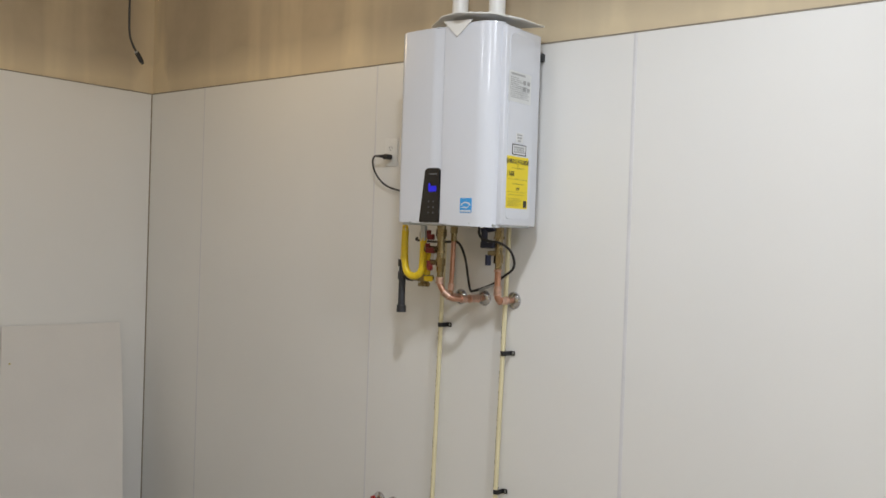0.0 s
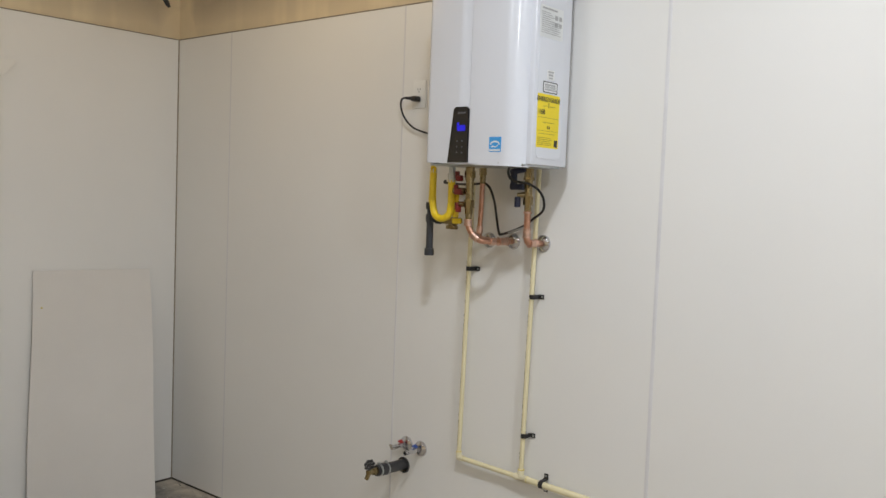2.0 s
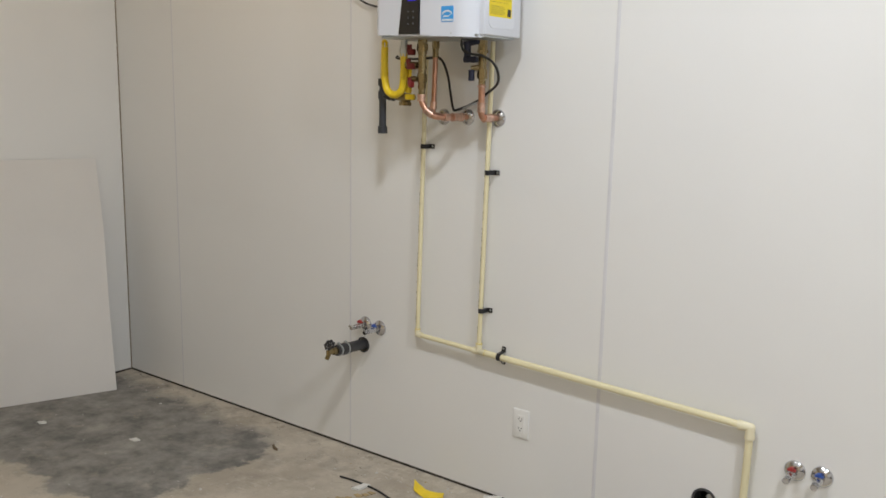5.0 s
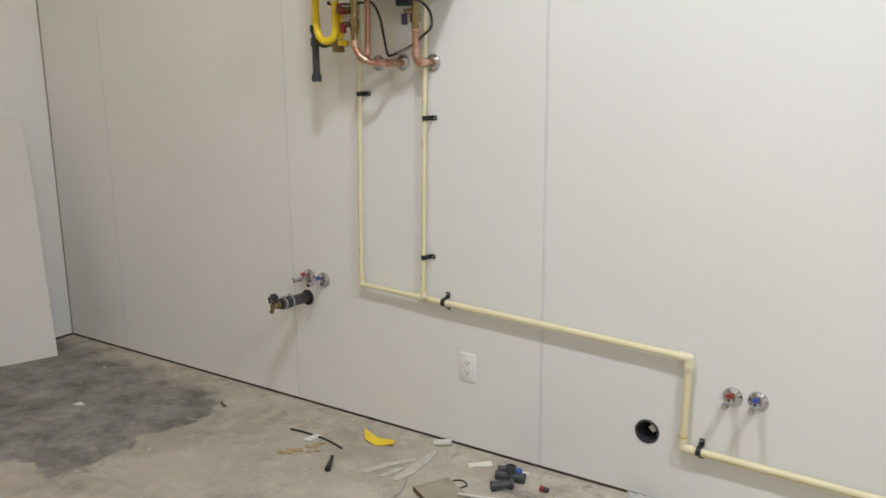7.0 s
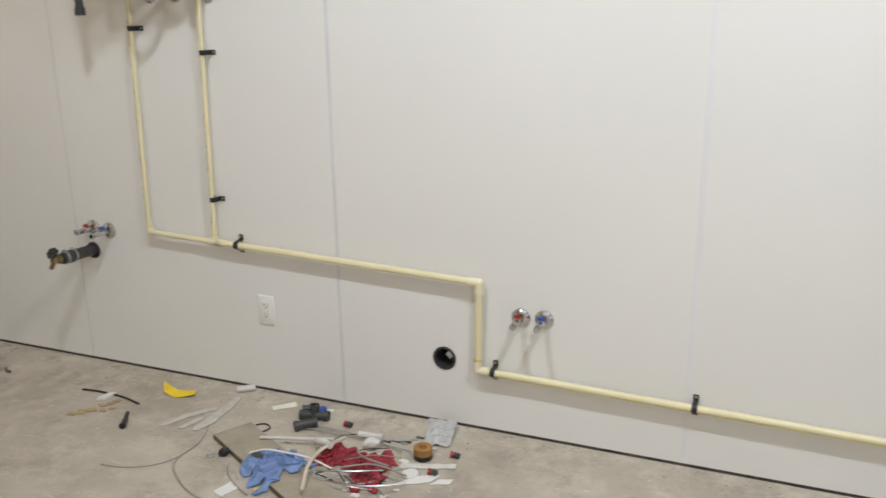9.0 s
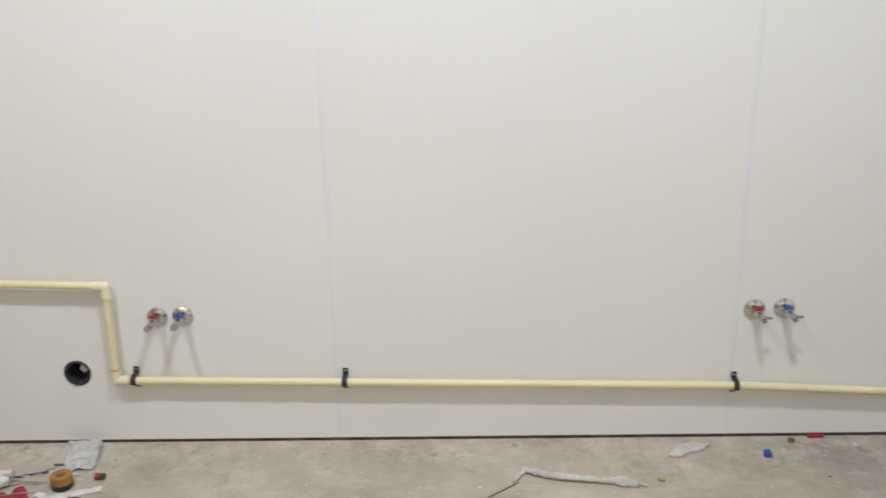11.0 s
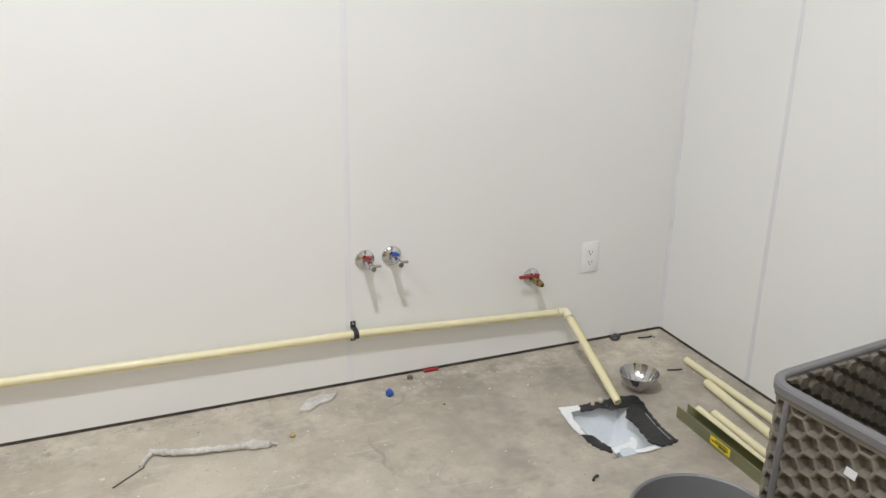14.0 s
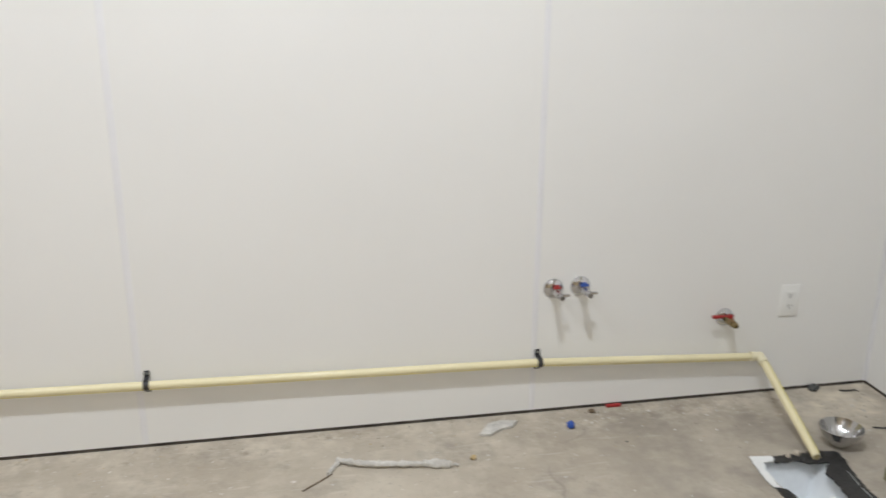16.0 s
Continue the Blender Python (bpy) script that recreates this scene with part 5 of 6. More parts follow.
def hamper_point(s, h, out=0.0):
    """A place on the hamper's wall: s along its outline, h up, out outwards."""
    a, b = HLEN - 2 * HRAD, HWID - 2 * HRAD
    q = math.pi * HRAD / 2
    total = 2 * (a + b) + 4 * q
    s %= total
    legs = [(a, (HRAD, 0), (1, 0), (0, -1)), (q, (HLEN - HRAD, HRAD), None, -90), (b, (HLEN, HRAD), (0, 1), (1, 0)), (q, (HLEN - HRAD, HWID - HRAD), None, 0),
            (a, (HLEN - HRAD, HWID), (-1, 0), (0, 1)), (q, (HRAD, HWID - HRAD), None, 90), (b, (0, HWID - HRAD), (0, -1), (-1, 0)), (q, (HRAD, HRAD), None, 180)]
    for l, o, d, n in legs:
        if s <= l + 1e-9:
            break
        s -= l
    if d is None:
        an = radians(n + 90 * s / l)
        nn = (math.cos(an), math.sin(an))
        x, y = o[0] + nn[0] * HRAD, o[1] + nn[1] * HRAD
    else:
        nn = n
        x, y = o[0] + d[0] * s, o[1] + d[1] * s
    shrink = -0.006 * (1 - h / HTOP)
    x, y = x - nn[0] * shrink + nn[0] * out, y - nn[1] * shrink + nn[1] * out
    return HC + HU * x + HV * y + Vector((0, 0, h))


HPER = 2 * (HLEN + HWID - 4 * HRAD) + 2 * math.pi * HRAD
hamper = thing("laundry_basket", (6.1, -1.4, 0), "taupe plastic basket with honeycomb sides and a grey rim", "basket")
bm = bmesh.new()
cols = 44
pw = HPER / cols
R = pw / 1.5
rowh = R * math.sqrt(3)
rows_n = int((HTOP - 0.03) / rowh)
cache = {}


def hv(s, h, out):
    key = (round((s % HPER) / HPER * 20000), round(h * 20000), round(out * 1e5))
    if key not in cache:
        cache[key] = bm.verts.new(hamper_point(s, max(0.004, min(h, HTOP - 0.012)), out))
    return cache[key]


for ci in range(cols):
    for ri in range(-1, rows_n + 1):
        cs, ch = ci * pw, HTOP - 0.03 - rowh * 0.5 - ri * rowh - (rowh * 0.5 if ci % 2 else 0)
        if ch < -rowh * 0.5 or ch > HTOP + 0.0:
            continue
        hexa = lambda rad, out: [hv(cs + rad * math.cos(radians(60 * k)), ch + rad * math.sin(radians(60 * k)), out) for k in range(6)]
        o, i1, i2 = hexa(R, 0), hexa(R * 0.89, -0.001), hexa(R * 0.60, -0.022)
        for a, b in ((o, i1), (i1, i2)):
            for k in range(6):
                f = (a[k], a[(k + 1) % 6], b[(k + 1) % 6], b[k])
                if len(set(f)) > 2:
                    f = tuple(dict.fromkeys(f))
                    if bm.faces.get(f) is None:
                        bm.faces.new(f)
        f = tuple(dict.fromkeys(i2))
        if len(f) > 2 and bm.faces.get(f) is None:
            bm.faces.new(f)
side = part("honeycomb_side", bm, HAMPER, hamper, "taupe honeycomb-moulded sides", flat=True)
mod = side.modifiers.new("thickness", "SOLIDIFY")
mod.thickness, mod.offset = 0.0022, -1


def rim_band(prof, name, material, n=120):
    b = bmesh.new()
    rings = [[b.verts.new(hamper_point(HPER * k / n, h, o)) for o, h in prof] for k in range(n)]
    m = len(prof)
    for k in range(n):
        for j in range(m):
            b.faces.new((rings[k][j], rings[k][(j + 1) % m], rings[(k + 1) % n][(j + 1) % m], rings[(k + 1) % n][j]))
    return part(name, b, material, hamper)


rim_band([(0.010, HTOP - 0.022), (0.011, HTOP - 0.005), (0.007, HTOP), (-0.009, HTOP), (-0.012, HTOP - 0.004), (-0.012, HTOP - 0.02), (-0.004, HTOP - 0.024)], "rim", HAMPER_RIM)
rim_band([(0.006, HTOP - 0.034), (0.006, HTOP - 0.025), (-0.004, HTOP - 0.025), (-0.004, HTOP - 0.034)], "rim_bead", HAMPER)
for s in (HPER - math.pi * HRAD / 2 - 0.004, HLEN - 2 * HRAD + 0.0):
    bm = bmesh.new()
    tube(bm, [hamper_point(s, h, 0.003) for h in (0.01, 0.2, 0.4, HTOP - 0.03)], 0.0075, 10)
    part("corner_rib", bm, HAMPER_RIM, hamper)
bm = bmesh.new()
ring = [hamper_point(HPER * k / 60, 0.004, -0.004) for k in range(60)]
bm.faces.new([bm.verts.new(p) for p in ring])
ext = bmesh.ops.extrude_face_region(bm, geom=bm.faces[:])
bmesh.ops.translate(bm, verts=[g for g in ext["geom"] if isinstance(g, bmesh.types.BMVert)], vec=(0, 0, 0.004))
part("basket_floor", bm, HAMPER, hamper)
bm = bmesh.new()
prism(bm, [(-0.014, -0.009), (0.012, -0.011), (0.015, 0.008), (-0.010, 0.010)], 0, 0.002, Matrix.Translation(hamper_point(HPER - math.pi * HRAD / 2 - 0.17, HTOP - 0.105, 0.001)) @ HU.to_track_quat("-Z", "Y").to_matrix().to_4x4())
part("tape_scrap", bm, LABEL_W, hamper, "scrap of white tape", flat=True)

wastebin = thing("waste_bin", (5.715, -1.328, 0), "round grey plastic waste bin standing open", "bin")
bm = bmesh.new()
lathe(bm, [(0.001, 0.004), (0.105, 0.004), (0.11, 0.0), (0.116, 0.006), (0.151, 0.285), (0.155, 0.292), (0.155, 0.299), (0.151, 0.301), (0.147, 0.297), (0.112, 0.012), (0.001, 0.010)], Matrix.Translation((5.715, -1.328, 0)), 64)
part("bin_shell", bm, BIN_G, wastebin)


# ---- litter on the floor ----
WOOD = mat("dusty_plank", (0.36, 0.31, 0.235), 0.8, var=0.12, scale=12, bump=0.5, bscale=50)
WOOD_END = mat("dark_plank_edge", (0.16, 0.115, 0.07), 0.8, var=0.2, scale=20, bump=0.4)
BLUE_RAG = mat("blue_cloth", (0.21, 0.31, 0.55), 0.9, var=0.15, scale=25, bump=0.5, bscale=300)
RED_RAG = mat("red_cloth", (0.36, 0.04, 0.055), 0.9, var=0.2, scale=25, bump=0.5, bscale=300)
GREY_W = mat("grey_cable", (0.33, 0.31, 0.27), 0.55, var=0.1)
DUST = mat("pale_dust", (0.55, 0.52, 0.46), 0.95, var=0.08, scale=40, bump=0.6, bscale=200)
CARD = mat("cardboard", (0.44, 0.33, 0.17), 0.85, var=0.12, scale=40)
PAPER = mat("white_paper", (0.72, 0.71, 0.67), 0.7, var=0.03, scale=20)
YPAPER = mat("yellow_paper", (0.85, 0.62, 0.03), 0.6, var=0.05, scale=20)
TAPE = mat("tan_roll", (0.34, 0.17, 0.045), 0.55, var=0.15, scale=40)
BAG = mat("clear_plastic_bag", (0.50, 0.50, 0.49), 0.22, var=0.06, scale=30, coat=0.4)
GREYFIT = mat("grey_pvc_fitting", (0.055, 0.058, 0.058), 0.45, var=0.1)
PLASTERBIT = mat("plaster_crumb", (0.60, 0.58, 0.54), 0.9, var=0.16, scale=30, bump=0.7, bscale=120)
OLDCREAM = mat("dusty_cream_plastic", (0.60, 0.53, 0.42), 0.6, var=0.1, scale=25)
OLDSTRIP = mat("dirty_white_strip", (0.66, 0.64, 0.59), 0.7, var=0.1, scale=25, bump=0.4, bscale=90)


def flat_scrap(name, poly, h, material, label, cat, seed=0, curl=0.0, z=0.001):
    """A thin piece lying on the slab, its edges torn and lifted."""
    b = bmesh.new()
    prism(b, ragged(poly, 0.02, 0.002, seed), z, z + h)
    if curl:
        cx = sum(p[0] for p in poly) / len(poly)
        cy = sum(p[1] for p in poly) / len(poly)
        for v in b.verts:
            v.co.z += curl * (math.hypot(v.co.x - cx, v.co.y - cy) / 0.08) ** 2 * (0.6 + 0.4 * math.sin(40 * v.co.x))
    return lump(name, b, material, label, cat, flat=True)


def lay(name, pts, r, material, label, cat, group="", seg=8, lift=0.0):
    b = bmesh.new()
    tube(b, smooth_path([(x, y, r + lift + (z[0] if z else 0)) for x, y, *z in pts], 7), r, seg)
    return lump(name, b, material, label, cat, group)


def rag(cx, cy, w, l, turn, h, material, label, seed):
    """A crumpled cloth: folds from several noises, its rim on the slab."""
    b = bmesh.new()
    n = 40
    m = Matrix.Translation((cx, cy, 0)) @ Matrix.Rotation(radians(turn), 4, "Z")
    grid = []
    for i in range(n + 1):
        row = []
        for j in range(n + 1):
            u, v = i / n * 2 - 1, j / n * 2 - 1
            q = Vector((u * 1.6 + seed, v * 1.6, seed * 0.7))
            f = noise.noise(q * 1.1)
            g = 1 - abs(noise.noise(q * 3.0 + Vector((3, 1, 0)))) * 2.6
            k = 1 - abs(noise.noise(q * 6.5)) * 2.4
            edge = max(0.0, 1 - max(abs(u), abs(v)) ** 3)
            z = 0.003 + h * edge * max(0.0, 0.25 + 0.50 * g + 0.25 * f + 0.22 * k)
            x = w / 2 * (u * (0.72 + 0.75 * noise.noise(Vector((v * 3.1, seed, 2)))) + 0.25 * noise.noise(q * 1.7))
            y = l / 2 * (v * (0.72 + 0.75 * noise.noise(Vector((u * 3.1, seed, 5)))) + 0.25 * noise.noise(q * 1.7 + Vector((0, 9, 0))))
            p = m @ Vector((x, y, z))
            along_p, across_p = (p - Vector((2.592, -0.398, 0))).dot(Vector((0.872, -0.49, 0))), (p - Vector((2.592, -0.398, 0))).dot(Vector((0.49, 0.872, 0)))
            if -0.008 < across_p < 0.15 and along_p < 0.63:
                p.z += 0.021
            row.append(b.verts.new(p))
        grid.append(row)
    for i in range(n):
        for j in range(n):
            b.faces.new((grid[i][j], grid[i + 1][j], grid[i + 1][j + 1], grid[i][j + 1]))
    ob = lump("rag", b, material, label, "rag", "crumpled rags on the floor")
    sol = ob.modifiers.new("thickness", "SOLIDIFY")
    sol.thickness, sol.offset = 0.0022, 1
    return ob


def crumb(x, y, r, material, name, label, cat, seed, squash=0.6, group=""):
    b = bmesh.new()
    bmesh.ops.create_icosphere(b, subdivisions=2, radius=r, matrix=Matrix.Translation((x, y, r * squash * 0.9)) @ Matrix.Diagonal((1, 1, squash, 1)))
    for v in b.verts:
        v.co += Vector((v.co.x - x, v.co.y - y, v.co.z - r * squash)) * 0.45 * noise.noise(v.co * (1.1 / r) + Vector((seed, 0, 0)))
        v.co.z = max(v.co.z, 0.0005)
    return lump(name, b, material, label, cat, group)


# plank
plank = thing("wood_plank", (2.85, -0.45, 0), "dusty short wooden plank lying on the concrete", "plank")
pdir, pnor = Vector((0.872, -0.49, 0)), Vector((0.49, 0.872, 0))
pm = Matrix.Translation((2.592, -0.398, 0)) @ Matrix(((pdir.x, pnor.x, 0, 0), (pdir.y, pnor.y, 0, 0), (0, 0, 1, 0), (0, 0, 0, 1)))
bm = bmesh.new()
t = bmesh.new()
rbox(t, 0, 0.62, 0, 0.142, 0.0, 0.0195, 0.0015, 1)
add(bm, t, pm)
part("board", bm, WOOD, plank)
bm = bmesh.new()
t = bmesh.new()
box(t, 0.001, 0.619, -0.0012, 0.0, 0.001, 0.0185)
add(bm, t, pm)
part("dark_edge", bm, WOOD_END, plank, "dark sawn edge", flat=True)

rag(2.905, -0.505, 0.20, 0.23, -20, 0.036, BLUE_RAG, "crumpled light blue rag partly on the plank", 2.3)
rag(3.050, -0.355, 0.15, 0.14, 15, 0.034, RED_RAG, "crumpled dark red rag among the scraps", 5.1)
rag(3.190, -0.400, 0.17, 0.24, 20, 0.036, RED_RAG, "crumpled red rag among the scraps", 7.7)

# loose cables and rods
lay("grey_cable", [(2.345, -0.673), (2.431, -0.661), (2.514, -0.614), (2.555, -0.544), (2.561, -0.436), (2.52, -0.33), (2.49, -0.25)], 0.0022, GREY_W, "thin grey cable curling over the floor", "cable", "loose cables on the floor")
lay("grey_cable", [(2.558, -0.53), (2.575, -0.59), (2.631, -0.645), (2.728, -0.705), (2.86, -0.735), (3.0, -0.74)], 0.0030, GREY_W, "thin grey cable curling over the floor", "cable", "loose cables on the floor")
lay("grey_cable", [(2.738, -0.515), (2.770, -0.565), (2.83, -0.615), (2.905, -0.655)], 0.003, GREY_W, "short dark end of grey cable", "cable", "loose cables on the floor")
lay("grey_cable", [(2.672, -0.262), (2.70, -0.243), (2.732, -0.262), (2.72, -0.298), (2.69, -0.31)], 0.0028, BLACK_PL, "small black loop of wire", "cable", "loose cables on the floor")
lay("bare_wire", [(2.86, -0.225), (3.02, -0.222), (3.15, -0.232), (3.27, -0.240)], 0.0022, STEEL, "straight piece of bare metal wire", "wire", "bare wires on the floor", 6, 0.006)
lay("bare_wire", [(2.88, -0.205), (3.017, -0.205), (3.14, -0.225), (3.25, -0.262)], 0.0018, STEEL, "straight piece of bare metal wire", "wire", "bare wires on the floor", 6, 0.010)
lay("bare_wire", [(2.818, -0.509, 0.050), (2.87, -0.498, 0.066), (2.92, -0.490, 0.066), (3.011, -0.467, 0.050), (3.10, -0.47, 0.03)], 0.0030, PVC_W, "stiff pale wire lying over the rag", "wire", "bare wires on the floor", 8)
rngw = random.Random(11)
for k in range(16):
    x0, y0 = rngw.uniform(2.98, 3.22), rngw.uniform(-0.56, -0.30)
    a = rngw.uniform(-0.5, 0.9)
    l = rngw.uniform(0.10, 0.26)
    bend = rngw.uniform(-0.05, 0.05)
    lift = rngw.uniform(0.004, 0.05)
    lay("bare_wire", [(x0, y0, 0), (x0 + l * 0.5 * math.cos(a) - bend * math.sin(a), y0 + l * 0.5 * math.sin(a) + bend * math.cos(a), lift * 0.5), (x0 + l * math.cos(a), y0 + l * math.sin(a), 0)], rngw.choice((0.0016, 0.0022, 0.003)), rngw.choice((GREY_W, STEEL, GREY_W, IRON)), "tangled strand of wire in the scrap heap", "wire", "tangled wires", 6, lift)
lay("white_rod", [(2.764, -0.368), (2.89, -0.330), (3.007, -0.290)], 0.0055, OLDSTRIP, "thin white plastic rod on the plank", "rod", "", 10, 0.020)
lay("cream_strip", [(3.080, -0.62, 0.03), (3.042, -0.519, 0.05), (3.035, -0.42, 0.055), (3.044, -0.283, 0.03)], 0.0062, OLDCREAM, "cream plastic strip laid over the rags", "strip", "", 8)
lay("white_tube", [(2.960, -0.330, 0.02), (3.00, -0.352, 0.035), (3.045, -0.380, 0.045)], 0.012, OLDSTRIP, "short white plastic tube among rags", "tube", "white tube offcuts", 14)
lay("white_tube", [(3.055, -0.204), (3.10, -0.202), (3.146, -0.199)], 0.012, OLDSTRIP, "short white plastic tube on the floor", "tube", "white tube offcuts", 14)
lay("white_tube", [(2.452, -0.060), (2.48, -0.040), (2.508, -0.018)], 0.013, OLDSTRIP, "short white plastic tube beside the wall", "tube", "white tube offcuts", 14)
crumb(3.137, -0.258, 0.030, PAPER, "paper_wad", "crumpled wad of white paper", "paper", 3, 0.7)
flat_scrap("grey_strip", [(3.275, -0.345), (3.445, -0.285), (3.440, -0.258), (3.270, -0.318)], 0.004, OLDSTRIP, "dirty white plastic strip on the floor", "strip", 4, 0.002)
flat_scrap("paper_scrap", [(3.30, -0.445), (3.40, -0.385), (3.42, -0.335), (3.35, -0.365)], 0.002, PAPER, "torn white paper scrap on the floor", "paper", 8, 0.004)
flat_scrap("paper_scrap", [(3.405, -0.40), (3.46, -0.375), (3.465, -0.345), (3.42, -0.36)], 0.002, PAPER, "torn white paper scrap on the floor", "paper", 9, 0.004)
b = bmesh.new()
lathe(b, [(0.001, 0.008), (0.025, 0.010), (0.028, 0.006), (0.028, 0.001), (0.001, 0.001)], Matrix.Translation((3.323, -0.365, 0)), 28)
lump("white_disc", b, PAPER, "white plastic disc lying on the floor", "disc")
b = bmesh.new()
lathe(b, [(0.001, 0.012), (0.024, 0.012), (0.026, 0.008), (0.026, 0.002), (0.001, 0.002)], Matrix.Translation((2.828, -0.475, 0.020)), 24)
lump("dark_disc", b, GREYFIT, "dark grey round disc on the plank", "disc")
for k in range(9):
    a = rngw.uniform(-0.3, 0.8)
    x, y, l = 3.145 + 0.012 * k, -0.205 + 0.007 * k + rngw.uniform(-0.02, 0.02), rngw.uniform(0.02, 0.05)
    flat_scrap("metal_shaving", [(x, y), (x + l * math.cos(a), y + l * math.sin(a)), (x + l * math.cos(a) + 0.004, y + l * math.sin(a) - 0.007), (x + 0.003, y - 0.008)], 0.002, STEEL if k % 2 else GREYFIT, "grey metal clipping in the scrap heap", "scrap", k, 0.004)

for k in range(26):
    x, y, r, a = rngw.gauss(3.15, 0.16), rngw.gauss(-0.40, 0.11), rngw.uniform(0.008, 0.026), rngw.uniform(0, 6)
    m_s, lab_s = rngw.choice(((PAPER, "torn white paper scrap in the litter"), (DUST, "dusty pale scrap in the litter"), (CARD, "torn tan cardboard scrap in the litter"), (GREYFIT, "dark grey plastic scrap in the litter"), (OLDSTRIP, "dirty plastic scrap in the litter")))
    if y > -0.10:
        continue
    flat_scrap("litter_scrap", [(x + r * rngw.uniform(0.6, 1.3) * math.cos(a + q), y + r * rngw.uniform(0.4, 1.0) * math.sin(a + q)) for q in (0, 1.1, 2.2, 3.3, 4.6)], 0.003, m_s, lab_s, "scrap", k, 0.015)

# grey fittings
fit_grp = "grey pipe fittings on the floor"


def fitting(p, q, r, arm=None):
    ob = thing("pipe_fitting", ((p[0] + q[0]) / 2, (p[1] + q[1]) / 2, 0), "dark grey plastic pipe fitting on the floor", "fitting", fit_grp)
    b = bmesh.new()
    cyl(b, p, q, r, seg=18)
    d = (Vector(q) - Vector(p)).normalized()
    for e, s in ((p, 1), (q, -1)):
        cyl(b, e, Vector(e) + d * s * 0.012, r * 1.2, seg=18)
    if arm:
        c = (Vector(p) + Vector(q)) / 2
        cyl(b, c, c + Vector(arm), r, seg=18)
        cyl(b, c + Vector(arm) * 0.6, c + Vector(arm), r * 1.2, seg=18)
    part("fitting_body", b, GREYFIT, ob)
    return ob


fitting((2.795, -0.162, 0.019), (2.900, -0.136, 0.019), 0.0155, (0.0, 0.005, 0.04))
fitting((2.825, -0.248, 0.019), (2.880, -0.190, 0.019), 0.0155)
fitting((2.782, -0.122, 0.017), (2.812, -0.098, 0.017), 0.013)
b = bmesh.new()
lathe(b, [(0.001, 0.020), (0.013, 0.020), (0.016, 0.016), (0.016, 0.0), (0.001, 0.0)], Matrix.Translation((2.846, -0.088, 0.0)), 20)
lump("blue_cap", b, BLUE, "small blue plastic cap on the floor", "cap")
flat_scrap("paper_scrap", [(2.83, -0.075), (2.872, -0.055), (2.885, -0.075), (2.845, -0.098)], 0.0015, PAPER, "white card under a blue cap", "paper", 5, 0.0)
for x, y, cl, w in ((2.972, -0.153, RED, "red"), (3.404, -0.216, RED, "red"), (3.376, -0.341, RED, "red")):
    ob = thing("wire_connector", (x, y, 0), "small red and grey plastic connector", "connector", "small red connectors")
    b = bmesh.new()
    cyl(b, (x, y, 0.011), (x + 0.014, y + 0.001, 0.011), 0.011, 0.009, seg=12)
    part("cap", b, RED, ob)
    b = bmesh.new()
    cyl(b, (x + 0.014, y + 0.001, 0.011), (x + 0.028, y - 0.003, 0.011), 0.010, seg=12)
    part("collar", b, GREYFIT, ob, "dark grey collar")
roll = thing("tape_roll", (3.320, -0.254, 0), "brown tape roll standing on a dark base", "tape roll")
b = bmesh.new()
lathe(b, [(0.030, 0.0), (0.032, 0.004), (0.032, 0.018), (0.011, 0.018), (0.011, 0.0)], Matrix.Translation((3.320, -0.254, 0)), 32)
part("dark_side", b, BLACK_PL, roll)
b = bmesh.new()
lathe(b, [(0.0315, 0.018), (0.0315, 0.040), (0.029, 0.043), (0.013, 0.042), (0.010, 0.034), (0.010, 0.018)], Matrix.Translation((3.320, -0.254, 0)), 32)
part("tape_winding", b, TAPE, roll, "brown wound tape")

# crumpled bag beside the wall
b = bmesh.new()
n = 16
cs = [Vector((3.250, -0.040, 0)), Vector((3.352, -0.030, 0)), Vector((3.375, -0.160, 0)), Vector((3.290, -0.185, 0))]
grid = []
for i in range(n + 1):
    row = []
    for j in range(n + 1):
        u, v = i / n, j / n
        p = (cs[0] * (1 - u) + cs[1] * u) * (1 - v) + (cs[3] * (1 - u) + cs[2] * u) * v
        p += Vector((0.012 * noise.noise(Vector((u * 3, v * 3, 4))), 0.012 * noise.noise(Vector((u * 3, v * 3, 8))), 0))
        p.z = 0.004 + 0.024 * (1 - v) ** 1.5 + 0.016 * abs(noise.noise(Vector((u * 3.5, v * 3.5, 1)))) + 0.004 * abs(noise.noise(Vector((u * 9, v * 9, 1))))
        row.append(b.verts.new(p))
    grid.append(row)
for i in range(n):
    for j in range(n):
        b.faces.new((grid[i][j], grid[i + 1][j], grid[i + 1][j + 1], grid[i][j + 1]))
bag = lump("plastic_bag", b, BAG, "crumpled pale plastic bag leaning at the wall", "bag", flat=True)
sol = bag.modifiers.new("thickness", "SOLIDIFY")
sol.thickness, sol.offset = 0.0012, 1

